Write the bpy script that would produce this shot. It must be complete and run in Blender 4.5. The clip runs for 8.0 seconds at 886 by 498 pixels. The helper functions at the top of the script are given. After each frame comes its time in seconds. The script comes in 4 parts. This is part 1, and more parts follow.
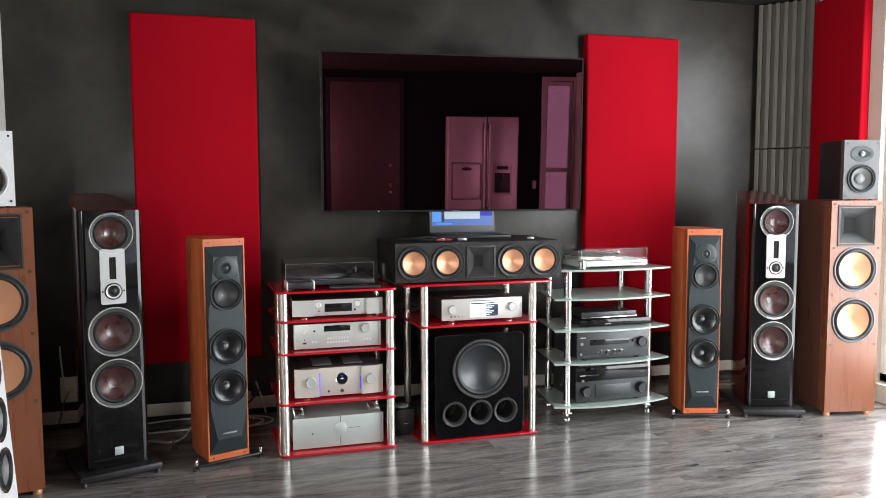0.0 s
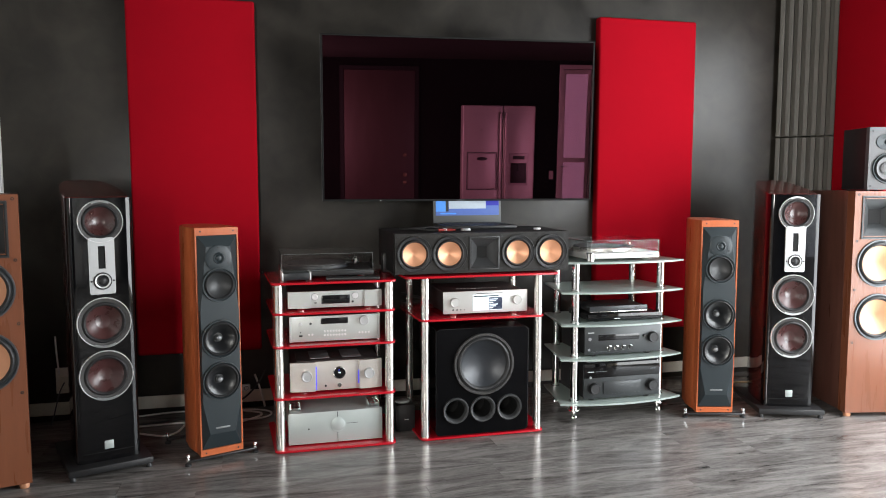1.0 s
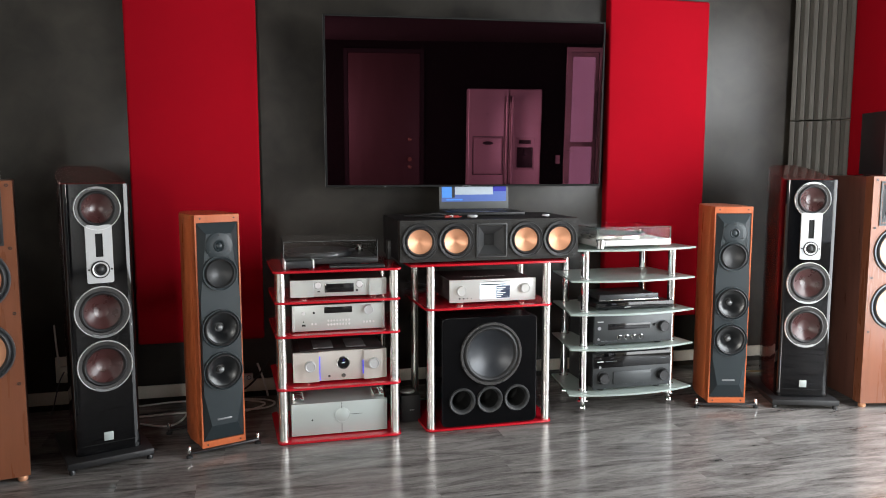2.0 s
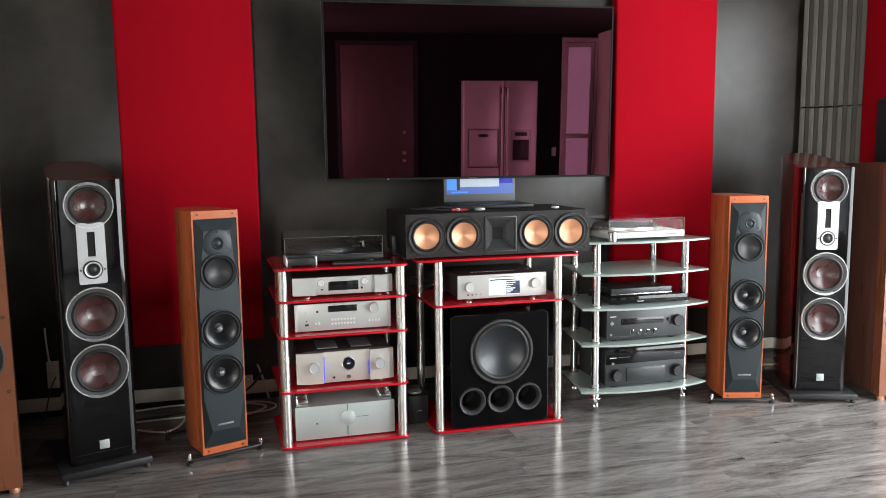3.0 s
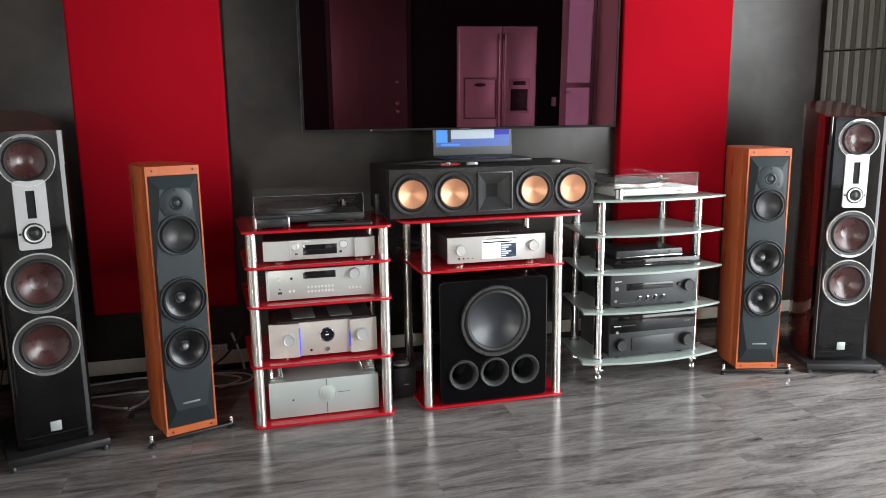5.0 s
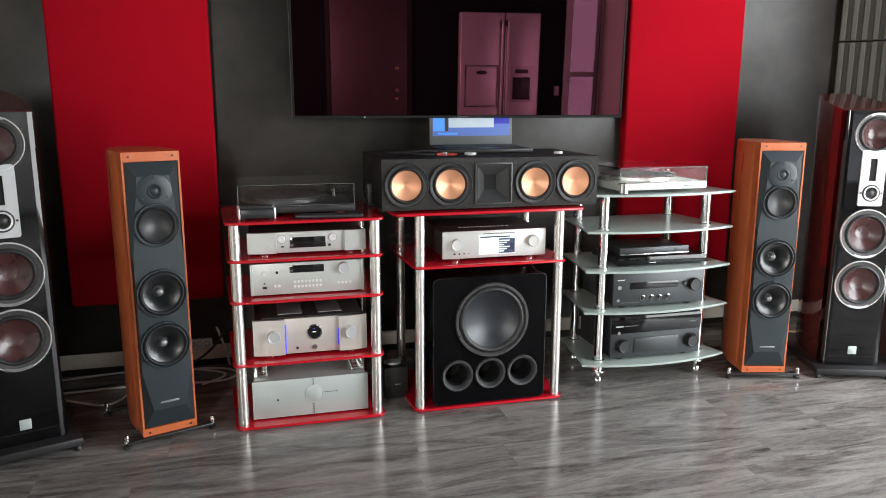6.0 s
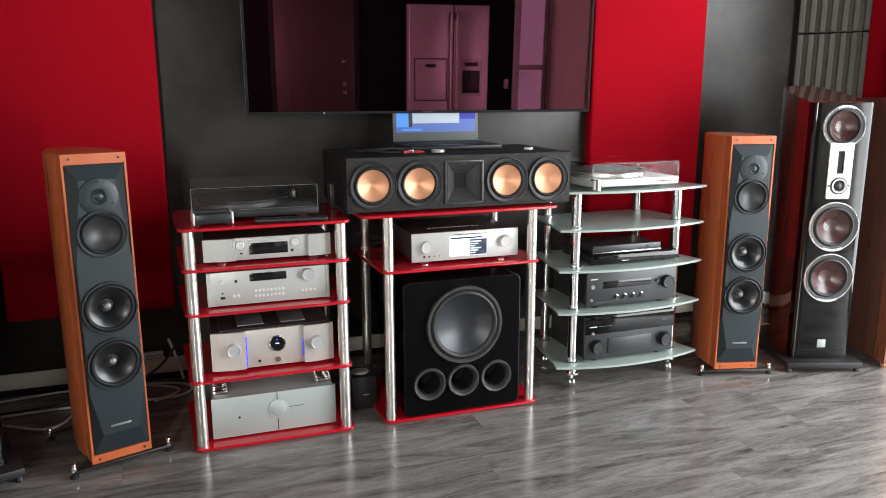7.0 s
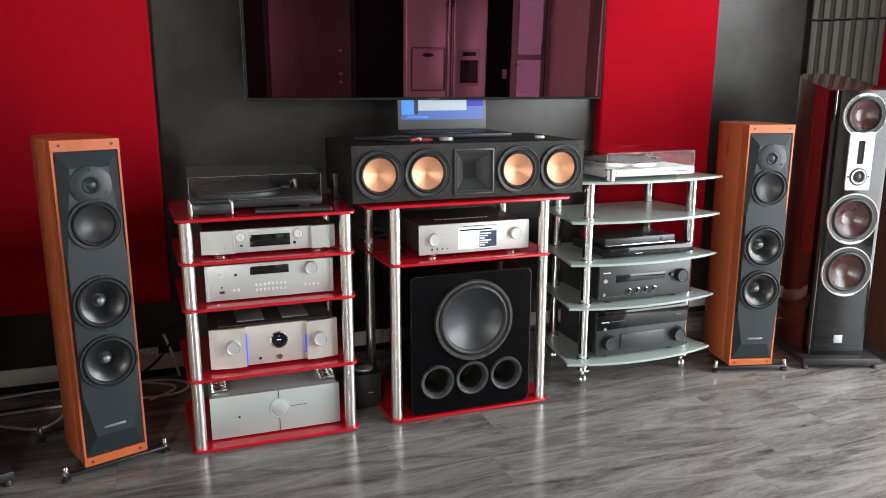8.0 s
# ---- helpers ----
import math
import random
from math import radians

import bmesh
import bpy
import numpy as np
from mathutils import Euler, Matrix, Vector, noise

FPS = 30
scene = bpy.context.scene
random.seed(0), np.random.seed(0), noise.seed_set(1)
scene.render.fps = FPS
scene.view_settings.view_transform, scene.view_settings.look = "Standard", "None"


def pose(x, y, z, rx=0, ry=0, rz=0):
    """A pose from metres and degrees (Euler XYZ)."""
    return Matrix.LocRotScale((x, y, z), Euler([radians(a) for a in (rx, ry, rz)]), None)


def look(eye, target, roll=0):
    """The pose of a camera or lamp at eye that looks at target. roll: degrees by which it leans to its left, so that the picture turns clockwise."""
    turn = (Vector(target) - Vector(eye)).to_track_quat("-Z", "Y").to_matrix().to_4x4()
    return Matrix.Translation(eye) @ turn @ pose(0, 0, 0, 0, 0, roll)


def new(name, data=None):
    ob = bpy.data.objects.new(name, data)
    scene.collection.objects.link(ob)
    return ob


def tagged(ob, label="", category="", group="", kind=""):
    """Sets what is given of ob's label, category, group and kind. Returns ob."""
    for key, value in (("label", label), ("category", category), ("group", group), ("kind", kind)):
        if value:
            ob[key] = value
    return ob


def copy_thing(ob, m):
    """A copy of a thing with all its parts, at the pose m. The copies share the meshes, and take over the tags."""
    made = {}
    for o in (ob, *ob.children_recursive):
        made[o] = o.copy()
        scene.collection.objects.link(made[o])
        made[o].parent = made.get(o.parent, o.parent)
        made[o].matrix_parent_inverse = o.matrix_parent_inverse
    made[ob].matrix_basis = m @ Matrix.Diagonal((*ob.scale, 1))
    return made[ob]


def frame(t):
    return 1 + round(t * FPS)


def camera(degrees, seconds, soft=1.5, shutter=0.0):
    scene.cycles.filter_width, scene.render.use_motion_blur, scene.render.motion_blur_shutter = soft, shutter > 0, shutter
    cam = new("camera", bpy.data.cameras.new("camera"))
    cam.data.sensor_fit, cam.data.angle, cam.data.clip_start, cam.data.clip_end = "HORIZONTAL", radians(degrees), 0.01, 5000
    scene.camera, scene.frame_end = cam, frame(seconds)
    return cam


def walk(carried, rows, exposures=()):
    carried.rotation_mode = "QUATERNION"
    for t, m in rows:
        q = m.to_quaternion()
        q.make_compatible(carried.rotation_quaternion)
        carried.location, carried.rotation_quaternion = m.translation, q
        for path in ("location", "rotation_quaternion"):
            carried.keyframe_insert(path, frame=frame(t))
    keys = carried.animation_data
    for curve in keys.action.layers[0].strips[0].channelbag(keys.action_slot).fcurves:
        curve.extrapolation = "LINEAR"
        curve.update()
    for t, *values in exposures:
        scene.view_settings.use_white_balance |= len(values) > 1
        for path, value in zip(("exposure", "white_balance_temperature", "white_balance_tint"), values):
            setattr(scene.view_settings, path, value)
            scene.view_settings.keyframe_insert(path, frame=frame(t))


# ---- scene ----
# The plan is drawn in units of PLAN metres; part() and thing() turn it into metres.
PLAN = 1.10
cam = camera(61.6, 8.0, soft=1.0)
PATH = [
    (0, (0.005, 0.029, 1.168), (0.552, 1.946, 1.01), -0.2),
    (0.5, (0.068, 0.09, 1.165), (0.584, 2.015, 0.999), 0.0),
    (1, (0.123, 0.124, 1.156), (0.614, 2.055, 0.974), 0.0),
    (1.5, (0.149, 0.157, 1.164), (0.623, 2.088, 0.951), -0.0),
    (3, (0.099, 0.344, 1.147), (0.6, 2.265, 0.909), -0.7),
    (3.5, (0.095, 0.416, 1.145), (0.62, 2.327, 0.873), -1.1),
    (4, (0.097, 0.482, 1.139), (0.636, 2.383, 0.832), -1.3),
    (4.5, (0.151, 0.56, 1.137), (0.664, 2.463, 0.799), -1.3),
    (6, (0.268, 0.764, 1.13), (0.766, 2.66, 0.736), 0.1),
    (6.5, (0.246, 0.846, 1.134), (0.809, 2.724, 0.736), 0.0),
    (7, (0.222, 0.919, 1.134), (0.861, 2.769, 0.723), -0.2),
    (7.5, (0.2, 0.978, 1.118), (0.875, 2.812, 0.694), -0.0),
    (8, (0.206, 1.035, 1.112), (0.862, 2.874, 0.681), 0.0),
]
walk(cam, [(t, look(Vector(eye) * PLAN, Vector(target) * PLAN, roll)) for t, eye, target, roll in PATH])

# ---- light ----
world = bpy.data.worlds.new("sky")
scene.world = world
world.use_nodes = True
wn = world.node_tree.nodes
sky = wn.new("ShaderNodeTexSky")
sky.sky_type, sky.sun_disc, sky.sun_elevation, sky.sun_rotation = "NISHITA", False, radians(48), radians(120)
world.node_tree.links.new(sky.outputs[0], wn["Background"].inputs[0])
wn["Background"].inputs[1].default_value = 0.12
scene.view_settings.exposure = 0.0


def area(name, loc, target, sx, sy, watts, colour):
    lamp = bpy.data.lights.new(name, "AREA")
    lamp.shape, lamp.size, lamp.size_y, lamp.energy, lamp.color = "RECTANGLE", sx * PLAN, sy * PLAN, watts, colour
    ob = new(name, lamp)
    ob.matrix_basis = look(Vector(loc) * PLAN, Vector(target) * PLAN)
    return ob


area("window_light", (3.43, 1.43, 1.12), (0.0, 1.43, 1.12), 3.64, 1.95, 282, (0.93, 0.97, 1.0))
# added fill from the west, to brighten the left side and the kitchen end
area("west_fill_light", (-1.03, -1.10, 1.35), (3.0, -1.10, 1.35), 1.4, 1.0, 230, (1.0, 0.97, 0.92))


# ---- materials ----
def rgb(c, k=1.0):
    return (min(1, c[0] * k), min(1, c[1] * k), min(1, c[2] * k), 1)


def material(name, colour, rough=0.5, metal=0.0, var=0.12, big=3.0, fine=60.0, bump=0.05, stretch=(1, 1, 1), rvar=0.08, coat=0.0, per_piece=0.0, dark=None, spec=0.5):
    """A surface with variation at two scales: cloudy patches and fine grain, both in metres."""
    m = bpy.data.materials.new(name)
    m.use_nodes = True
    nt = m.node_tree
    N, L = nt.nodes, nt.links
    b = N["Principled BSDF"]
    tc, mp = N.new("ShaderNodeTexCoord"), N.new("ShaderNodeMapping")
    L.new(tc.outputs["Object"], mp.inputs[0])
    mp.inputs["Scale"].default_value = stretch
    if per_piece:
        oi, mul = N.new("ShaderNodeObjectInfo"), N.new("ShaderNodeMath")
        mul.operation = "MULTIPLY"
        mul.inputs[1].default_value = 37.0
        L.new(oi.outputs["Random"], mul.inputs[0])
        L.new(mul.outputs[0], mp.inputs["Location"])
    n1, n2 = N.new("ShaderNodeTexNoise"), N.new("ShaderNodeTexNoise")
    n1.inputs["Scale"].default_value, n1.inputs["Detail"].default_value = big, 6
    n2.inputs["Scale"].default_value, n2.inputs["Detail"].default_value = fine, 4
    L.new(mp.outputs[0], n1.inputs["Vector"])
    L.new(mp.outputs[0], n2.inputs["Vector"])
    add = N.new("ShaderNodeMath")
    add.operation = "MULTIPLY_ADD"
    add.inputs[1].default_value = 0.45
    L.new(n2.outputs["Fac"], add.inputs[0])
    L.new(n1.outputs["Fac"], add.inputs[2])
    ramp = N.new("ShaderNodeValToRGB")
    ramp.color_ramp.elements[0].position, ramp.color_ramp.elements[1].position = 0.48, 0.98
    ramp.color_ramp.elements[0].color = rgb(dark) if dark else rgb(colour, 1 - var)
    ramp.color_ramp.elements[1].color = rgb(colour, 1 + (0 if dark else var))
    L.new(add.outputs[0], ramp.inputs[0])
    out = ramp.outputs[0]
    if per_piece:
        hsv, mr = N.new("ShaderNodeHueSaturation"), N.new("ShaderNodeMapRange")
        mr.inputs["To Min"].default_value, mr.inputs["To Max"].default_value = 1 - per_piece, 1 + per_piece
        L.new(oi.outputs["Random"], mr.inputs[0])
        L.new(mr.outputs[0], hsv.inputs["Value"])
        L.new(out, hsv.inputs["Color"])
        out = hsv.outputs[0]
    L.new(out, b.inputs["Base Color"])
    rr = N.new("ShaderNodeMapRange")
    rr.inputs["From Min"].default_value, rr.inputs["From Max"].default_value = 0.3, 0.7
    rr.inputs["To Min"].default_value, rr.inputs["To Max"].default_value = max(0.02, rough - rvar), min(1, rough + rvar)
    L.new(n1.outputs["Fac"], rr.inputs[0])
    L.new(rr.outputs[0], b.inputs["Roughness"])
    b.inputs["Metallic"].default_value = metal
    b.inputs["Specular IOR Level"].default_value = spec
    b.inputs["Coat Weight"].default_value = coat
    b.inputs["Coat Roughness"].default_value = 0.04
    if bump:
        bp = N.new("ShaderNodeBump")
        bp.inputs["Strength"].default_value, bp.inputs["Distance"].default_value = bump, 0.004
        L.new(n2.outputs["Fac"], bp.inputs["Height"])
        L.new(bp.outputs[0], b.inputs["Normal"])
    return m


def glow(name, colour, power):
    m = material(name, colour, 0.3, bump=0)
    b = m.node_tree.nodes["Principled BSDF"]
    b.inputs["Emission Color"].default_value, b.inputs["Emission Strength"].default_value = rgb(colour), power
    return m


def clear(name, colour, rough=0.02, alpha_mix=1.0):
    m = bpy.data.materials.new(name)
    m.use_nodes = True
    b = m.node_tree.nodes["Principled BSDF"]
    b.inputs["Base Color"].default_value, b.inputs["Roughness"].default_value = rgb(colour), rough
    b.inputs["Transmission Weight"].default_value, b.inputs["IOR"].default_value = alpha_mix, 1.45
    return m


M_plaster = material("dark_plaster", (0.042, 0.0365, 0.029), 0.38, var=0.4, big=1.3, fine=7, bump=0.05, rvar=0.12, dark=(0.0055, 0.0044, 0.0037), spec=0.42)
for n in ("Noise Texture", "Noise Texture.001"):
    M_plaster.node_tree.nodes[n].inputs["Distortion"].default_value = 0.8
M_side_plaster = material("grey_plaster", (0.62, 0.60, 0.56), 0.6, var=0.2, big=1.2, fine=20)
M_cream = material("cream_paint", (0.78, 0.73, 0.64), 0.7, var=0.04)
M_ceiling = material("dark_ceiling_paint", (0.03, 0.028, 0.026), 0.9, var=0.1, spec=0.02)
M_dark_wall = material("black_kitchen_paint", (0.006, 0.0055, 0.0055), 0.95, var=0.15, spec=0.02)
M_skirting = material("aged_white_paint", (0.82, 0.78, 0.68), 0.45, var=0.10, big=4)
M_flange = material("dark_textured_flange", (0.055, 0.053, 0.052), 0.42, metal=0.2, var=0.15, fine=160, bump=0.1)
M_floor = material("grey_oak_laminate", (0.270, 0.253, 0.240), 0.20, var=0.35, big=2.1, fine=10, bump=0.05, stretch=(1.30, 7.0, 1), rvar=0.06, per_piece=0.015, dark=(0.056, 0.050, 0.046))
for e, p in zip(M_floor.node_tree.nodes["Color Ramp"].color_ramp.elements, (0.50, 0.88)):
    e.position = p
for n, d, k, r in (("Noise Texture", 0.9, 8, 0.64), ("Noise Texture.001", 1.8, 9, 0.72)):
    grain = M_floor.node_tree.nodes[n]
    grain.inputs["Detail"].default_value, grain.inputs["Roughness"].default_value, grain.inputs["Distortion"].default_value = k, r, d
M_joint = material("dark_joint", (0.09, 0.08, 0.072), 0.8)
M_red_cloth = material("red_acoustic_cloth", (0.385, 0.005, 0.014), 0.95, var=0.07, big=2, fine=420, bump=0.25, spec=0.03)
M_red_glass = material("red_lacquered_glass", (0.46, 0.008, 0.018), 0.16, var=0.05, bump=0, coat=0.15)
M_foam = material("grey_acoustic_foam", (0.135, 0.128, 0.114), 0.95, var=0.12, fine=220, bump=0.5, spec=0.15)
M_black_gloss = material("black_piano_lacquer", (0.003, 0.003, 0.0035), 0.05, var=0.1, bump=0, rvar=0.02, spec=0.45)
M_mahogany = material("dark_mahogany_lacquer", (0.085, 0.018, 0.016), 0.12, var=0.4, big=6, fine=40, stretch=(6, 6, 0.5), bump=0.01, coat=0.6)
M_cherry = material("orange_cherry_veneer", (0.50, 0.122, 0.041), 0.33, var=0.10, big=4, fine=40, stretch=(7, 7, 0.6), bump=0.03)
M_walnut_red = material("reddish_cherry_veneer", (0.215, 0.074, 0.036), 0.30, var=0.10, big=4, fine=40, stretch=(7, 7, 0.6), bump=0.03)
M_charcoal = material("charcoal_lacquer", (0.021, 0.029, 0.033), 0.40, var=0.08, fine=300, bump=0.05, spec=0.42)
M_black = material("black_plastic", (0.016, 0.016, 0.017), 0.45, var=0.15, fine=200, bump=0.05)
M_black_matt = material("black_matt", (0.009, 0.009, 0.009), 0.8, var=0.15, spec=0.3)
M_ash = material("black_ash_vinyl", (0.030, 0.0275, 0.0245), 0.48, var=0.5, big=8, fine=90, stretch=(0.6, 6, 14), bump=0.35, dark=(0.0035, 0.0034, 0.0032), spec=0.22)
M_sub_black = material("satin_black_lacquer", (0.003, 0.003, 0.0035), 0.12, var=0.1, bump=0.01, spec=0.10)
M_sub_cone = material("satin_grey_cone", (0.026, 0.029, 0.034), 0.36, metal=0.2, var=0.15, big=9, bump=0.02, spec=0.5)
M_rubber = material("black_rubber", (0.02, 0.02, 0.021), 0.55, var=0.1)
M_grey_ring = material("grey_metal_ring", (0.12, 0.13, 0.14), 0.35, metal=0.6, var=0.08)
M_silver_ring = material("bright_silver_ring", (0.80, 0.80, 0.80), 0.32, metal=0.3, var=0.05)
M_white_ring = material("satin_white_metal", (0.56, 0.57, 0.575), 0.36, metal=0.35, var=0.04)
M_wood_cone = material("dark_red_pulp_cone", (0.062, 0.022, 0.021), 0.30, var=0.25, big=18, fine=130, bump=0.06, spec=0.9)
M_black_cone = material("black_paper_cone", (0.008, 0.009, 0.010), 0.33, var=0.10, fine=120, bump=0.02, rvar=0.03, spec=0.7)
M_receiver = material("brushed_dark_grey_panel", (0.054, 0.058, 0.060), 0.36, metal=0.45, var=0.08, fine=300, bump=0.03, stretch=(0.1, 1, 1))
M_horn = material("satin_dark_grey_horn", (0.042, 0.043, 0.044), 0.34, var=0.1, fine=200, bump=0.03, spec=0.7)
M_laptop = material("grey_laptop_plastic", (0.10, 0.105, 0.105), 0.45, var=0.06)
M_dull_cone = material("grey_dull_cone", (0.026, 0.027, 0.028), 0.42, var=0.1, fine=140, bump=0.1)
M_copper = material("copper_anodised_cone", (0.70, 0.345, 0.195), 0.47, metal=0.42, var=0.06, bump=0.02)
M_cap_silver = material("silver_dust_cap", (0.26, 0.265, 0.27), 0.42, metal=0.5)
M_silver_cone = material("silver_grey_cone", (0.17, 0.17, 0.175), 0.5, metal=0.12)
M_grey_front = material("grey_painted_front", (0.095, 0.095, 0.098), 0.55, var=0.05)
M_chrome = material("polished_chrome", (0.80, 0.80, 0.79), 0.10, metal=1.0, var=0.03, bump=0)
M_satin_alu = material("satin_aluminium_post", (0.80, 0.775, 0.73), 0.24, metal=0.95, var=0.04, fine=300, bump=0.02, stretch=(1, 1, 0.1))
M_champagne = material("champagne_aluminium", (0.60, 0.565, 0.525), 0.42, metal=0.4, var=0.03, fine=400, bump=0.03, stretch=(0.1, 1, 1))
M_silver = material("silver_aluminium", (0.53, 0.555, 0.535), 0.42, metal=0.35, var=0.03, fine=400, bump=0.03, stretch=(0.1, 1, 1))
M_grey_alu = material("pale_grey_aluminium", (0.47, 0.52, 0.505), 0.45, metal=0.3, var=0.03, fine=400, bump=0.02)
M_white_alu = material("white_silver_aluminium", (0.57, 0.575, 0.555), 0.42, metal=0.3, var=0.02)
M_gunmetal = material("gunmetal_panel", (0.036, 0.039, 0.042), 0.34, metal=0.4, var=0.08, fine=300, bump=0.03)
M_case = material("dark_steel_case", (0.03, 0.022, 0.022), 0.5, var=0.15, fine=300, bump=0.08)
M_window = material("black_display_window", (0.008, 0.008, 0.009), 0.08, bump=0)
M_white = material("white_lacquer", (0.82, 0.83, 0.84), 0.25, var=0.03)
M_door = material("dim_brown_door", (0.055, 0.037, 0.032), 0.5, var=0.1, stretch=(6, 6, 0.5))
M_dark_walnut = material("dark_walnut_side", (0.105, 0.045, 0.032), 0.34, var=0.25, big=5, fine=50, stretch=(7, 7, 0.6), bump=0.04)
M_brass = material("aged_brass", (0.45, 0.36, 0.22), 0.35, metal=0.9)
M_white_cable = material("white_cable", (0.80, 0.79, 0.76), 0.45)
M_fridge = material("brushed_steel_fridge", (0.60, 0.59, 0.58), 0.35, metal=0.3, var=0.04)
M_curtain = material("cream_curtain", (0.80, 0.74, 0.63), 0.9, var=0.05, fine=300, bump=0.2)
M_lid_edge = material("grey_acrylic_edge", (0.22, 0.235, 0.235), 0.35, var=0.05)
M_acrylic = clear("smoked_acrylic", (0.93, 0.93, 0.93))
M_acrylic_clear = clear("clear_acrylic", (0.96, 0.97, 0.97))
M_acrylic_clear.node_tree.nodes["Principled BSDF"].inputs["IOR"].default_value = 1.16
M_acrylic.node_tree.nodes["Principled BSDF"].inputs["IOR"].default_value = 1.65
M_frost = clear("frosted_glass", (0.50, 0.585, 0.545), 0.32, 0.35)
M_pane = clear("window_glass", (0.98, 0.99, 0.99))
M_lcd = glow("lit_white_display", (0.80, 0.90, 1.0), 0.7)
M_blue = glow("blue_glow", (0.10, 0.10, 1.0), 0.45)
M_outside = glow("pale_daylight", (0.86, 0.90, 1.0), 1.7)
M_plug_red = material("dull_red_plastic", (0.36, 0.035, 0.03), 0.5)
M_menu = glow("dim_blue_menu", (0.03, 0.04, 0.07), 0.5)
M_screen_blue = glow("laptop_blue", (0.06, 0.11, 0.34), 0.42)
M_screen_light = glow("laptop_light_blue", (0.06, 0.22, 0.60), 0.5)
M_screen_navy = glow("laptop_navy", (0.008, 0.01, 0.26), 0.6)
M_screen_white = glow("laptop_window", (0.36, 0.42, 0.48), 0.30)
M_tv = material("purple_tinted_screen", (0.0012, 0.0006, 0.0008), 0.05, var=0.05, bump=0, rvar=0.01, spec=0.6)
M_tv.node_tree.nodes["Principled BSDF"].inputs["Specular Tint"].default_value = (0.95, 0.30, 0.47, 1)
M_tv.node_tree.nodes["Principled BSDF"].inputs["IOR"].default_value = 1.9
for key in ("To Min", "To Max"):
    M_tv.node_tree.nodes["Map Range"].inputs[key].default_value = 0.008


# ---- building helpers ----
def finish(bm, mat, smooth=True):
    bmesh.ops.recalc_face_normals(bm, faces=bm.faces)
    bm.transform(Matrix.Scale(PLAN, 4))
    me = bpy.data.meshes.new("mesh")
    bm.to_mesh(me)
    bm.free()
    me.materials.append(mat)
    if smooth:
        me.polygons.foreach_set("use_smooth", [True] * len(me.polygons))
        me.set_sharp_from_angle(angle=radians(32))
    return me


def part(name, bm, mat, parent, label=""):
    ob = new(name, finish(bm, mat))
    ob.parent = parent
    return tagged(ob, label)


def thing(name, x, y, z, turn, label, category, group="", kind=""):
    ob = new(name)
    ob.empty_display_size = 0.1
    ob.matrix_basis = pose(x * PLAN, y * PLAN, z * PLAN, 0, 0, turn)
    return tagged(ob, label, category, group, kind)


def single(name, bm, mat, x, y, z, turn, label, category, group="", kind=""):
    ob = new(name, finish(bm, mat))
    ob.matrix_basis = pose(x * PLAN, y * PLAN, z * PLAN, 0, 0, turn)
    return tagged(ob, label, category, group, kind)


def B():
    return bmesh.new()


def box(bm, x0, x1, y0, y1, z0, z1, bev=0.002, seg=2):
    r = bmesh.ops.create_cube(bm, size=1)["verts"]
    for v in r:
        v.co = Vector(((x0 + x1) / 2 + v.co.x * (x1 - x0), (y0 + y1) / 2 + v.co.y * (y1 - y0), (z0 + z1) / 2 + v.co.z * (z1 - z0)))
    if bev:
        edges = list({e for v in r for e in v.link_edges})
        bmesh.ops.bevel(bm, geom=edges, offset=bev, segments=seg, profile=0.5, affect="EDGES")
    return bm


def lathe(bm, profile, cx=0, cy=0, cz=0, axis="front", seg=40, sx=1.0):
    """Turns (radius, height) pairs about an axis: 'front' runs towards -y, 'up' towards +z."""
    rings = []
    for r, h in profile:
        ring = []
        n = 1 if r < 1e-6 else seg
        for i in range(n):
            a = 2 * math.pi * i / seg
            u, w = r * math.cos(a) * sx, r * math.sin(a)
            ring.append(bm.verts.new((cx + u, cy - h, cz + w) if axis == "front" else (cx + u, cy + w, cz + h)))
        rings.append(ring)
    for a, b in zip(rings, rings[1:]):
        for i in range(seg):
            j = (i + 1) % seg
            q = [a[i % len(a)], a[j % len(a)], b[j % len(b)], b[i % len(b)]]
            q = [v for k, v in enumerate(q) if v not in q[:k]]
            if len(q) > 2:
                bm.faces.new(q)
    return bm


def rod(bm, p, q, r, seg=12):
    p, q = Vector(p), Vector(q)
    turn = (q - p).to_track_quat("Z", "Y").to_matrix().to_4x4()
    bmesh.ops.create_cone(bm, cap_ends=True, segments=seg, radius1=r, radius2=r, depth=(q - p).length, matrix=Matrix.Translation((p + q) / 2) @ turn)
    return bm


def slab(bm, outline, z0, z1, bev=0.0):
    """A flat plate with an outline of (x, y) points."""
    lo = [bm.verts.new((x, y, z0)) for x, y in outline]
    hi = [bm.verts.new((x, y, z1)) for x, y in outline]
    f0, f1 = bm.faces.new(lo[::-1]), bm.faces.new(hi)
    for i in range(len(lo)):
        j = (i + 1) % len(lo)
        bm.faces.new((lo[i], lo[j], hi[j], hi[i]))
    if bev:
        bmesh.ops.bevel(bm, geom=list({e for f in (f0, f1) for e in f.edges}), offset=bev, segments=1, affect="EDGES")
    return bm


def ring_points(cx, cz, r, n=40):
    return [(cx + r * math.cos(2 * math.pi * i / n), cz + r * math.sin(2 * math.pi * i / n)) for i in range(n)]


def rect_points(x0, x1, z0, z1):
    return [(x0, z0), (x1, z0), (x1, z1), (x0, z1)]


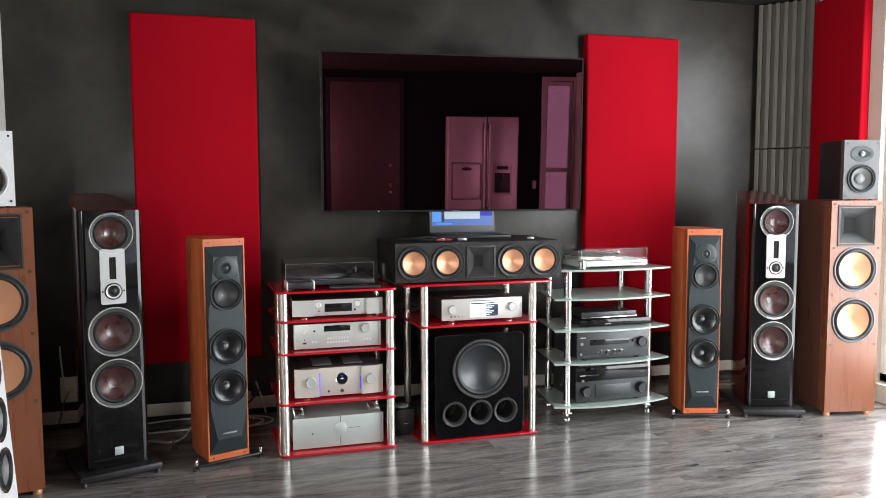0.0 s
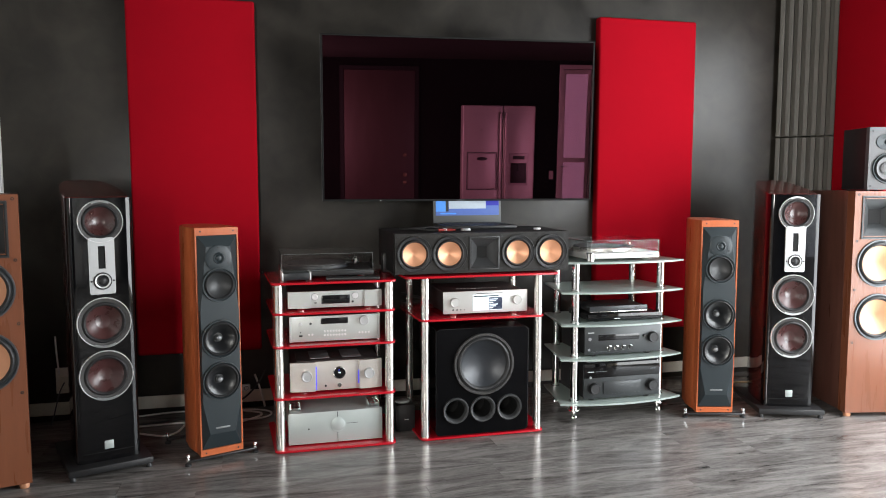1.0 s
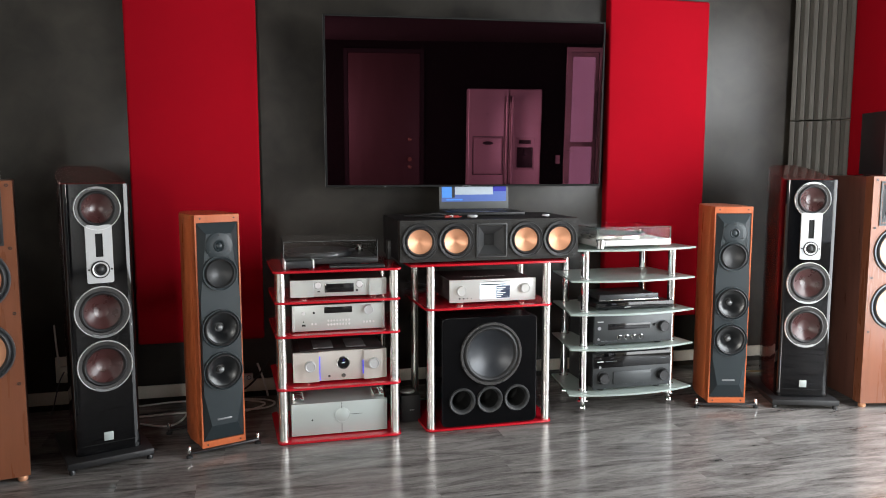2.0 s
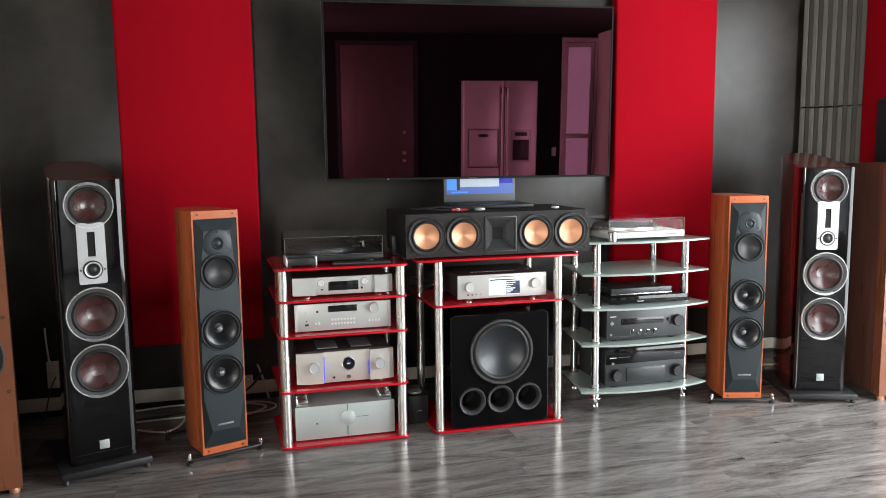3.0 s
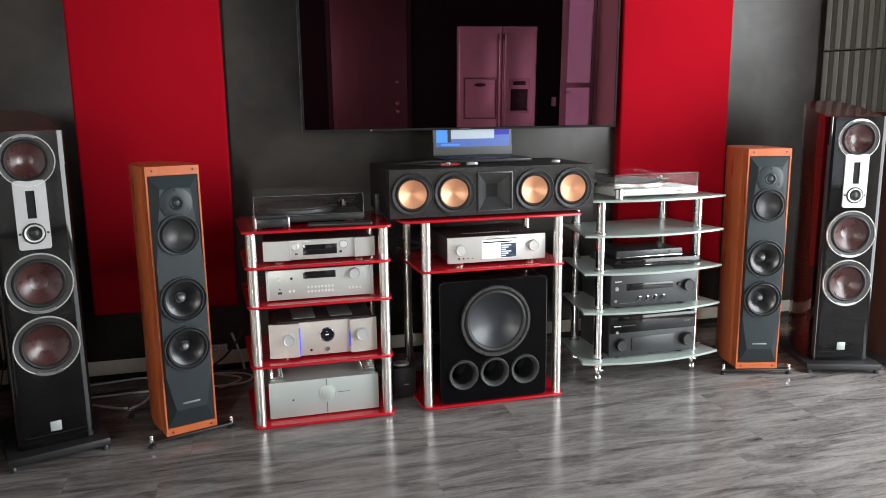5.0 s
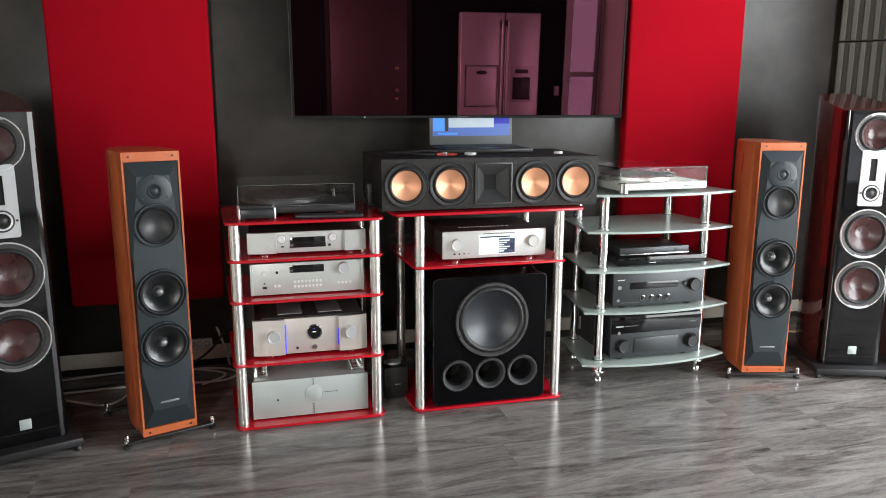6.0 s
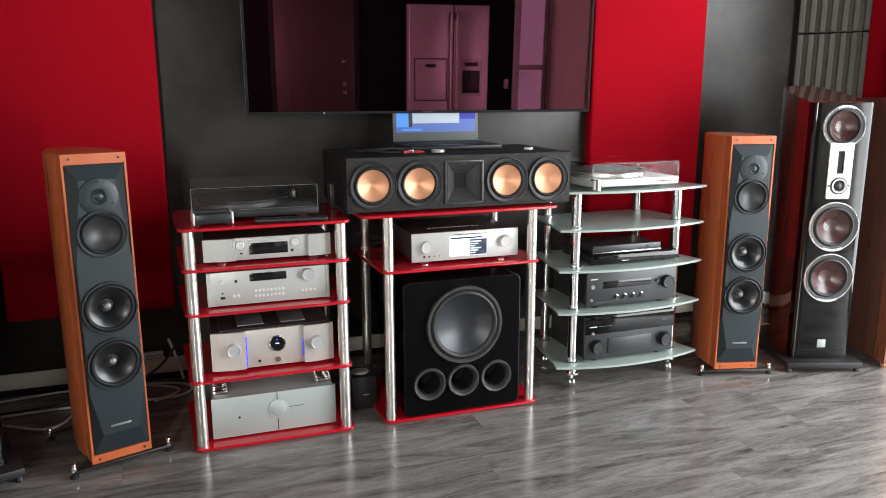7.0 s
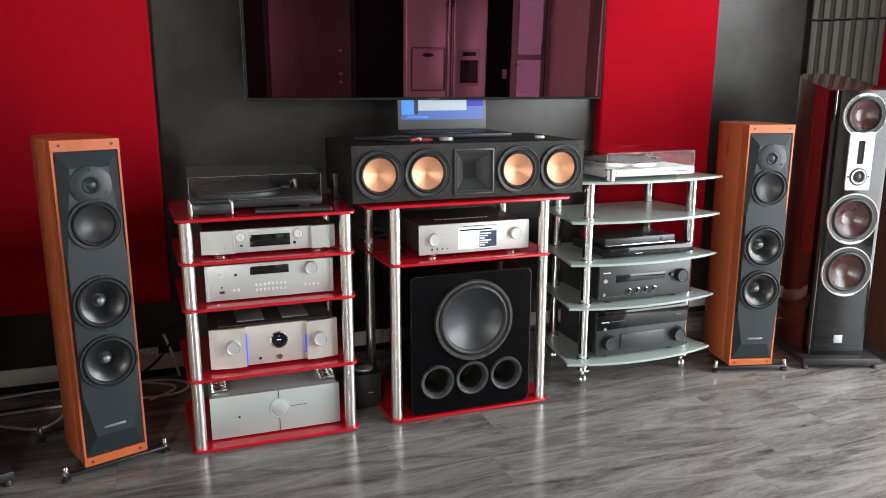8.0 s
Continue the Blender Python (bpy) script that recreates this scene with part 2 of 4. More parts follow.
def round_rect(x0, x1, y0, y1, r, n=5):
    pts = []
    for cx, cy, a0 in ((x1 - r, y0 + r, -90), (x1 - r, y1 - r, 0), (x0 + r, y1 - r, 90), (x0 + r, y0 + r, 180)):
        for i in range(n + 1):
            a = radians(a0 + 90 * i / n)
            pts.append((cx + r * math.cos(a), cy + r * math.sin(a)))
    return pts


def board(bm, outer, holes, y0, y1):
    """An upright board with holes, from y0 (front) to y1; outlines are (x, z) points."""
    loops, edges = [], []
    for pts in [outer] + holes:
        vs = [bm.verts.new((x, y0, z)) for x, z in pts]
        loops.append(vs)
        edges += [bm.edges.new((vs[i], vs[(i + 1) % len(vs)])) for i in range(len(vs))]
    made = bmesh.ops.triangle_fill(bm, use_beauty=True, use_dissolve=False, edges=edges)
    faces = [g for g in made["geom"] if isinstance(g, bmesh.types.BMFace)]
    back = {v: bm.verts.new((v.co.x, y1, v.co.z)) for vs in loops for v in vs}
    for f in faces:
        bm.faces.new([back[v] for v in reversed(f.verts)])
    for vs in loops:
        for i in range(len(vs)):
            a, b = vs[i], vs[(i + 1) % len(vs)]
            bm.faces.new((a, b, back[b], back[a]))
    return bm


def tube(name, points, r, mat, label, category, parent=None):
    cu = bpy.data.curves.new(name, "CURVE")
    cu.dimensions, cu.bevel_depth, cu.bevel_resolution, cu.resolution_u = "3D", r * PLAN, 2, 8
    sp = cu.splines.new("NURBS")
    sp.points.add(len(points) - 1)
    for p, c in zip(sp.points, points):
        p.co = (c[0] * PLAN, c[1] * PLAN, c[2] * PLAN, 1)
    sp.use_endpoint_u, sp.order_u = True, 4
    cu.materials.append(mat)
    ob = new(name, cu)
    if parent:
        ob.parent = parent
    return tagged(ob, label, category)


def driver(parent, x, z, y, R, frame_mat, cone_mat, cap_mat=None, name="woofer", cap=0.26, deep=0.42, proud=0.008, screws=0, phase=False, label="", surround=0.83, rim=0.9, flange=None, shape="cone"):
    """A loudspeaker unit in a hole of radius 0.88 R: frame, rubber surround, cone and dust cap."""
    lip = [(R, 0), (R, proud * 0.7), (R * 0.985, proud), (R * (rim + 0.02), proud), (R * rim, proud * 0.6)]
    inner = [(R * rim, proud * 0.6), (R * (surround + 0.015), proud * 0.35), (R * (surround + 0.015), -0.012)]
    w = part(name, lathe(B(), lip if flange else lip + inner[1:], x, y, z), frame_mat, parent, label)
    if flange:
        part("flange", lathe(B(), inner, x, y, z), flange, w)
    a, b = R * (surround + 0.015), R * (surround - 0.14)
    prof = [(a - (a - b) * i / 6, proud * 0.2 + 0.010 * math.sin(math.pi * i / 6)) for i in range(7)]
    part("surround", lathe(B(), prof, x, y, z), M_rubber, w)
    c = R * cap
    d0, d1 = proud * 0.2, -R * deep
    if shape == "dish":
        prof = [(b * (1 - t / 14), d0 + (d1 - d0) * (1 - (1 - t / 14) ** 2)) for t in range(15)]
        part("cone", lathe(B(), prof, x, y, z, seg=56), cone_mat, w)
    elif shape == "flare":
        prof = [(b + (c * 0.9 - b) * t / 12, d0 + (d1 - d0) * (math.exp(1.7 * t / 12) - 1) / (math.exp(1.7) - 1)) for t in range(13)]
        part("cone", lathe(B(), prof, x, y, z, seg=48), cone_mat, w)
    else:
        prof = [(b + (c * 0.9 - b) * t, d0 + (d1 - d0) * (t ** 0.85)) for t in (0, 0.15, 0.35, 0.6, 0.85, 1)]
        part("cone", lathe(B(), prof, x, y, z), cone_mat, w)
    if cap_mat:
        if phase:
            prof = [(c * 0.55, d1 - 0.004), (c * 0.55, d1 + R * 0.14), (c * 0.45, d1 + R * 0.22), (c * 0.2, d1 + R * 0.27), (0, d1 + R * 0.28)]
            floor_ring = [(c, d1), (0, d1)]
            part("dust_cap", lathe(B(), prof, x, y, z), cap_mat, w)
            part("cone_centre", lathe(B(), floor_ring, x, y, z), cone_mat, w)
        else:
            prof = [(c * math.cos(k), d1 + 0.006 + c * 0.45 * math.sin(k)) for k in (0, 0.3, 0.6, 0.9, 1.2)] + [(0, d1 + 0.006 + c * 0.45)]
            part("dust_cap", lathe(B(), prof, x, y, z), cap_mat, w)
    elif shape != "dish":
        part("cone_centre", lathe(B(), [(c * 0.92, d1), (c * 0.5, d1 - 0.004), (0, d1 - 0.005)], x, y, z), cone_mat, w)
    for i in range(screws):
        k = 2 * math.pi * (i + 0.5) / screws
        rr = R * (rim + 1) / 2
        part("screw", lathe(B(), [(0.004, 0), (0.004, proud + 0.002), (0, proud + 0.003)], x + rr * math.cos(k), y, z + rr * math.sin(k), seg=8), M_black, w)
    return w


def hole(x, z, R):
    return ring_points(x, z, R * 0.9)


def knob(parent, x, z, y, r, h, mat, name="knob"):
    return part(name, lathe(B(), [(r, 0), (r, h * 0.8), (r * 0.93, h), (r * 0.8, h), (r * 0.72, h * 0.93), (0, h * 0.93)], x, y, z, seg=28), mat, parent)


def bars(parent, x, z, y, w, h, mat, n=1, gap=0.004, name="lettering"):
    for i in range(n):
        ww = (w - gap * (n - 1)) / n
        part(name, box(B(), x + i * (ww + gap), x + i * (ww + gap) + ww, y - 0.0012, y + 0.001, z, z + h, 0), mat, parent)

# ---- the room ----
def structure(name, bm, mat, label, category):
    return single(name, bm, mat, 0, 0, 0, 0, label, category, kind="structure")


def side_board(x0, x1, y0, y1, z0, z1, holes):
    """A wall along y with openings (y0, y1, z0, z1)."""
    bm = board(B(), rect_points(y0, y1, z0, z1), [rect_points(*h) for h in holes], -x1, -x0)
    bm.transform(Matrix(((0, -1, 0, 0), (1, 0, 0, 0), (0, 0, 1, 0), (0, 0, 0, 1))))
    return bm


WX0, WX1, WY0, WY1, WH = -1.0, 3.40, -2.2, 3.98, 2.29
structure("wall_north", box(B(), WX0 - 0.12, WX1 + 0.12, WY1, WY1 + 0.12, -0.05, WH, 0), M_plaster, "dark grey clouded plaster feature wall", "wall")
structure("wall_south", board(B(), rect_points(WX0 - 0.12, WX1 + 0.12, -0.05, WH), [rect_points(2.99, 3.37, 0.002, 2.19)], WY0 - 0.12, WY0), M_dark_wall, "dark painted kitchen wall behind the fridge", "wall")
structure("wall_east", side_board(WX1, WX1 + 0.12, WY0, WY1, -0.05, WH, [(-0.42, 3.28, 0.10, 2.16)]), M_cream, "cream painted wall with a wide glazed opening", "wall")
structure("wall_west", side_board(WX0 - 0.12, WX0, WY0, WY1, -0.05, WH, [(-1.85, -0.35, 0.82, 1.88)]), M_side_plaster, "grey plastered side wall", "wall")
structure("ceiling", box(B(), WX0 - 0.12, WX1 + 0.12, WY0 - 0.12, WY1 + 0.12, WH, WH + 0.1, 0), M_ceiling, "dark grey painted ceiling", "ceiling")


def window(name, x, y0, y1, z0, z1, n):
    w = thing(name, x, (y0 + y1) / 2, z0, 0, "white framed window letting in daylight", "window", kind="structure")
    h, d = (y1 - y0) / 2, z1 - z0
    bm = B()
    for a, b, c, e in ((-h, -h + 0.05, 0, d), (h - 0.05, h, 0, d), (-h, h, 0, 0.05), (-h, h, d - 0.05, d)):
        box(bm, -0.03, 0.03, a + 0.001, b - 0.001, c + 0.001, e - 0.001, 0.003)
    part("window_frame", bm, M_white, w)
    for i in range(n):
        a, b = -h + 0.05 + (2 * h - 0.1) * i / n, -h + 0.05 + (2 * h - 0.1) * (i + 1) / n
        p = part("pane", box(B(), -0.004, 0.004, a, b, 0.05, d - 0.05, 0), M_pane, w)
        p.visible_shadow = False
        if i:
            part("mullion", box(B(), -0.025, 0.025, a - 0.025, a + 0.025, 0.052, d - 0.052, 0.003), M_white, w)
    return w


window("window_1", WX1 + 0.09, -0.42, 3.28, 0.10, 2.16, 3)
# unseen window, added as an opening for the west fill lamp
window("window_2", WX0 - 0.09, -1.85, -0.35, 0.82, 1.88, 2)

# skirting along the feature wall
structure("baseboard", box(B(), WX0, WX1, WY1 - 0.014, WY1 - 0.001, 0.032, 0.094, 0.004), M_skirting, "worn off-white skirting board with a gap below", "baseboard")

# ---- wall panels and foam ----
def wall_panel(x0, x1, z0, z1, label):
    w, h = x1 - x0, z1 - z0
    p = thing("sound_absorber", (x0 + x1) / 2, WY1, z0, 0, label, "sound absorber", "red wall panels")
    bm = box(B(), -w / 2, w / 2, -0.062, -0.002, 0, h, 0.012, 3)
    part("cloth_cover", bm, M_red_cloth, p)
    part("back_frame", box(B(), -w / 2 + 0.02, w / 2 - 0.02, -0.0025, 0.0, 0.02, h - 0.02, 0), M_black_matt, p)
    return p


wall_panel(-0.440, 0.146, 0.310, 2.022, "tall bright red cloth acoustic panel hung beside the television")
wall_panel(1.968, 2.562, 0.310, 2.047, "tall bright red cloth panel partly behind the television")
side = wall_panel(-0.186, 0.186, 0.30, 2.26, "red cloth acoustic panel on the cream wall by the corner")
side.matrix_basis = pose(WX1 * PLAN, 3.545 * PLAN, 0.30 * PLAN, 0, 0, -90)


def foam_block(z0, z1):
    f = thing("acoustic_foam", 3.15, 3.975, z0, -49.5, "grey ridged acoustic foam block across the room corner", "acoustic foam", "corner foam")
    h = z1 - z0
    part("backing", box(B(), 0.0, 0.33, 0.0, 0.04, 0.001, h - 0.001, 0.002), M_foam, f)
    n = 7
    for i in range(n):
        a = 0.33 * (i + 0.12) / n
        part("ridge", box(B(), a, a + 0.33 * 0.54 / n, -0.036, 0.001, 0.002, h - 0.002, 0.004, 1), M_foam, f)
    return f


foam_block(0.35, 1.412)
foam_block(1.416, WH - 0.004)


# ---- loudspeakers ----
def plinth_feet(parent, pts, r=0.012, h=0.018, mat=M_chrome):
    for x, y in pts:
        part("foot", lathe(B(), [(r, 0), (r, h * 0.5), (r * 0.6, h), (0, h)], x, y, 0, "up", 16), mat, parent)


def gloss_tower(label):
    t = thing("floor_speaker", 0, 0, 0, 0, label, "speaker", "gloss black tower speakers")
    w, z0, z1, d = 0.118, 0.045, 1.094, 0.40
    R, r2 = 0.100, 0.083
    zs = {"a": 1.000, "tw": 0.768, "w1": 0.603, "w2": 0.392}
    part("base_plate", box(B(), -0.155, 0.155, -0.05, 0.36, 0.018, 0.044, 0.003), M_black, t)
    plinth_feet(t, mat=M_black, pts=[(-0.14, -0.035), (0.14, -0.035), (-0.14, 0.34), (0.14, 0.34)])
    holes = [hole(0, zs["a"], r2), hole(0, zs["w1"], R), hole(0, zs["w2"], R), hole(0, zs["tw"], 0.030)]
    e = 0.023
    part("baffle", board(B(), rect_points(-w + e, w - e, z0 + 0.002, z1 - 0.002), holes, 0, 0.05), M_black_gloss, t, "black piano lacquer front")
    for s in (-1, 1):
        bm = slab(B(), [(s * (w - e + 0.0002), 0.0002), (s * (w - 0.017), 0.0012), (s * (w - 0.011), 0.0031), (s * (w - 0.006), 0.0056), (s * (w - 0.002), 0.0092), (s * w, 0.0150), (s * w, 0.05), (s * (w - e + 0.0002), 0.05)][::s], z0 + 0.002, z1 - 0.002)
        part("edge_strip", bm, M_black_gloss, t)
    outline = [(-w, 0.0505), (w, 0.0505), (w - 0.002, 0.14), (w - 0.012, 0.26), (w - 0.034, 0.36), (w - 0.06, d), (-w + 0.06, d), (-w + 0.034, 0.36), (-w + 0.012, 0.26), (-w + 0.002, 0.14)]
    bm = slab(B(), outline, z0, z1, 0.006)
    for v in bm.verts:
        if v.co.z > z1 - 0.01:
            v.co.z += (v.co.y - 0.05) * 0.19
    part("cabinet", bm, M_mahogany, t, "dark mahogany lacquered cabinet with a raked top")
    for key, r in (("a", r2), ("w1", R), ("w2", R)):
        u = driver(t, 0, zs[key], 0, r, M_silver_ring, M_wood_cone, None, cap=0.3, deep=0.26, rim=0.955, surround=0.80, flange=M_flange, label="silver ringed woofer with a dark red cone")
        top = -1 if key != "a" else 1
        bm = B()
        n = 9
        pts = [(r * q * math.sin(a), r * q * math.cos(a) * top) for q in (1.0, 0.90) for a in [(-0.42 + 0.84 * i / n) for i in range(n + 1)]]
        lo = [bm.verts.new((x, -0.0095, zs[key] + z)) for x, z in pts]
        for i in range(n):
            bm.faces.new((lo[i], lo[i + 1], lo[n + 2 + i], lo[n + 1 + i]))
        bmesh.ops.solidify(bm, geom=bm.faces[:], thickness=0.002)
        part("clip", bm, M_white_ring, u)
    # tweeter module
    bm = board(B(), round_rect(-0.047, 0.047, 0.716, 0.938, 0.008), [ring_points(0, zs["tw"], 0.027), rect_points(-0.013, 0.013, 0.816, 0.905)], -0.007, 0.001)
    mod = part("tweeter_module", bm, M_white_ring, t, "satin silver tweeter plate")
    part("ribbon", box(B(), -0.0125, 0.0125, -0.003, 0.0005, 0.8165, 0.9045, 0), M_black_matt, mod)
    part("dome_tweeter", lathe(B(), [(0.034, 0.0065), (0.034, 0.010), (0.029, 0.011), (0.022, 0.006), (0.017, 0.004), (0.014, 0.007), (0.008, 0.011), (0, 0.012)], 0, 0, zs["tw"]), M_black, mod)
    part("dome_ring", lathe(B(), [(0.029, 0.0105), (0.028, 0.0125), (0.024, 0.0115), (0.023, 0.008)], 0, 0, zs["tw"]), M_silver_ring, mod)
    for sx in (-0.040, 0.040):
        part("screw", lathe(B(), [(0.004, 0.006), (0.004, 0.0085), (0, 0.0085)], sx, 0, zs["tw"], seg=8), M_black, mod)
    part("badge", box(B(), -0.017, 0.017, -0.003, 0.001, 0.094, 0.128, 0.001), M_grey_alu, t, "square silver maker's badge")
    part("lower_seam", box(B(), -w + 0.024, w - 0.024, -0.0008, 0.001, 0.083, 0.085, 0), M_black_matt, t)
    return t


tower = gloss_tower("black gloss floorstanding speaker with dark red cones")
tower.matrix_basis = pose(-0.457 * PLAN, 3.245 * PLAN, 0, 0, 0, 19.7)
other = copy_thing(tower, pose(2.664 * PLAN, 3.185 * PLAN, 0, 0, 0, -18.5))
tagged(other, "gloss black and mahogany floorstanding speaker near the foam corner")


def slim_tower(label):
    t = thing("floor_speaker", 0, 0, 0, 0, label, "speaker", "cherry wood tower speakers")
    w, z0, z1 = 0.0885, 0.026, 0.968
    outline = [(-w, 0.0), (w, 0.0), (w + 0.006, 0.06), (w + 0.008, 0.13), (w + 0.000, 0.20), (w - 0.02, 0.26), (w - 0.05, 0.295), (-w + 0.05, 0.295), (-w + 0.02, 0.26), (-w - 0.000, 0.20), (-w - 0.008, 0.13), (-w - 0.006, 0.06)]
    # open-fronted cherry shell: frame boards round the baffle and a body behind
    part("front_frame", board(B(), rect_points(-w, w, z0, z1), [rect_points(-w + 0.006, w - 0.006, z0 + 0.026, z1 - 0.030)], -0.002, 0.05), M_cherry, t, "orange cherry frame")
    body = [(x, y * 1.12) if y > 0.055 else (x, 0.0505) for x, y in outline]
    part("cabinet", slab(B(), body, z0, z1, 0.004), M_cherry, t, "orange cherry veneered cabinet")
    # faceted charcoal baffle
    zb, zt, a = z0 + 0.028, z1 - 0.032, w - 0.007
    o = [(-a, zb), (a, zb), (a, 0.24), (a, 0.64), (a, zt), (-a, zt), (-a, 0.64), (-a, 0.24)]
    i_ = [(-0.052, 0.118), (0.052, 0.118), (a - 0.003, 0.25), (a - 0.003, 0.63), (0.050, 0.893), (-0.050, 0.893), (-a + 0.003, 0.63), (-a + 0.003, 0.25)]
    units = [(0.845, 0.050), (0.733, 0.076), (0.512, 0.082), (0.338, 0.082)]
    bm = board(B(), i_, [ring_points(0, units[0][0], 0.018)] + [hole(0, z, r) for z, r in units[1:]], -0.018, 0.03)
    vo = [bm.verts.new((x, 0.001, z)) for x, z in o]
    vi = [bm.verts.new((x, -0.018, z)) for x, z in i_]
    for k in range(8):
        j = (k + 1) % 8
        bm.faces.new((vo[k], vo[j], vi[j], vi[k]))
    part("baffle", bm, M_charcoal, t, "faceted charcoal grey front baffle")
    y = -0.018
    tw = part("tweeter", lathe(B(), [(0.054, 0), (0.054, 0.003), (0.052, 0.004), (0.024, 0.004), (0.020, 0.007), (0.017, 0.005), (0.013, 0.001), (0.010, 0.001), (0.005, 0.001), (0, 0.001)], 0, y, 0.845), M_charcoal, t)
    for k in range(3):
        q = radians(90 + 120 * k)
        part("screw", lathe(B(), [(0.004, 0.003), (0.004, 0.006), (0, 0.006)], 0.043 * math.cos(q), y, 0.845 + 0.043 * math.sin(q), seg=8), M_black, tw)
    part("dome", lathe(B(), [(0.013, 0.0020), (0.009, 0.0050), (0.004, 0.0062), (0, 0.0065)], 0, y, 0.845, seg=20), M_charcoal, tw)
    driver(t, 0, 0.736, y, 0.071, M_charcoal, M_dull_cone, None, name="midrange", deep=0.26, screws=4, rim=0.92, surround=0.84, shape="dish")
    for z in (0.512, 0.338):
        driver(t, 0, z, y, 0.080, M_charcoal, M_black_cone, M_cap_silver, cap=0.27, deep=0.46, screws=6, phase=True, rim=0.92, surround=0.88, shape="flare")
    part("nameplate", box(B(), -0.030, 0.030, y - 0.002, y + 0.001, 0.138, 0.145, 0.001), M_cap_silver, t, "thin metal nameplate")
    for sx in (-0.067, 0.067):
        for z in (z0 + 0.012, z1 - 0.014):
            part("grille_socket", lathe(B(), [(0.0035, 0), (0.0035, 0.0035), (0, 0.0035)], sx, -0.001, z, seg=10), M_black, t)
    # outrigger bars with spikes
    for yy in (0.0, 0.32):
        part("outrigger", box(B(), -0.141, 0.141, yy - 0.014, yy + 0.014, 0.016, 0.025, 0.002), M_black, t)
        for sx in (-0.141, 0.141):
            s = part("spike", lathe(B(), [(0, 0.006), (0.003, 0.012), (0.009, 0.020), (0.009, 0.032), (0.006, 0.034), (0.006, 0.036), (0.008, 0.038), (0.007, 0.046), (0, 0.048)], sx, yy, 0, "up", 14), M_chrome, t)
            part("floor_disc", lathe(B(), [(0.013, 0), (0.013, 0.008), (0.009, 0.011), (0, 0.011)], sx, yy, 0, "up", 16), M_black, s)
    return t


slim = slim_tower("slim orange cherry floorstanding speaker on spiked outriggers")
slim.matrix_basis = pose(-0.027 * PLAN, 3.272 * PLAN, 0, 0, 0, 20.0)
copy_thing(slim, pose(2.292 * PLAN, 3.250 * PLAN, 0, 0, 0, -14.8))


def horn_mesh(x0, x1, z0, z1, y, deep):
    """A square horn: flange and four flared walls that run back to a slot."""
    cx, cz = (x0 + x1) / 2, (z0 + z1) / 2
    bm = B()
    loops = []
    hw, hh = (x1 - x0) / 2, (z1 - z0) / 2
    for kx, kz, d in ((1, 1, 0.0), (1, 1, -0.006), (0.94, 0.94, -0.007), (0.90, 0.90, -0.002), (0.62, 0.62, deep * 0.30), (0.36, 0.38, deep * 0.68), (0.16, 0.20, deep)):
        loops.append([bm.verts.new((cx + sx * hw * kx, y + d, cz + sz * hh * kz)) for sx, sz in ((-1, -1), (1, -1), (1, 1), (-1, 1))])
    for a, b in zip(loops, loops[1:]):
        for i in range(4):
            bm.faces.new((a[i], a[(i + 1) % 4], b[(i + 1) % 4], b[i]))
    return bm


def horn_throat(parent, x, z, hw, hh, y):
    """A black plug at the back of a horn for the shade in its slot."""
    part("throat", box(B(), x - hw, x + hw, y - 0.001, y + 0.012, z - hh, z + hh, 0), M_black_matt, parent, "black plug for the shade inside the horn throat")


def horn_tower(label):
    t = thing("floor_speaker", 0, 0, 0, 0, label, "speaker", "copper cone tower speakers")
    w, z0, z1, d = 0.136, 0.022, 1.108, 0.40
    R = 0.115
    zw = (0.760, 0.498)
    bm = board(B(), rect_points(-w, w, z0, z1), [hole(0, z, R) for z in zw] + [rect_points(-0.088, 0.088, 0.893, 1.071)], 0, 0.06)
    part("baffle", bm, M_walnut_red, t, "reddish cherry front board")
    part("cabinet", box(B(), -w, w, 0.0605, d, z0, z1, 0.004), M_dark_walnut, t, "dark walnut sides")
    horn_throat(part("horn", horn_mesh(-0.100, 0.100, 0.878, 1.086, 0.001, 0.075), M_receiver, t, "grey square tweeter horn"), 0, 0.982, 0.034, 0.040, 0.058)
    for z in zw:
        driver(t, 0, z, 0, R, M_grey_ring, M_copper, None, cap=0.2, deep=0.22, surround=0.88, rim=0.93, label="large woofer with a copper cone")
    for sx in (-0.118, 0.118):
        for z in (1.092, 0.868, 0.632, 0.372):
            part("grille_socket", lathe(B(), [(0.006, 0), (0.006, 0.002), (0.003, 0.002), (0.003, -0.003), (0, -0.003)], sx, 0, z, seg=12), M_black, t)
    for x, y in ((-0.11, 0.025), (0.11, 0.025), (-0.11, 0.37), (0.11, 0.37)):
        part("foot", lathe(B(), [(0.016, 0), (0.018, 0.01), (0.014, 0.022), (0, 0.022)], x, y, 0, "up", 18), M_copper, t)
    return t


horn = horn_tower("large reddish cherry floorstanding speaker with copper cones")
horn.matrix_basis = pose(3.048 * PLAN, 3.066 * PLAN, 0, 0, 0, -11)
copy_thing(horn, pose(-0.842 * PLAN, 3.103 * PLAN, 0, 0, 0, 15))


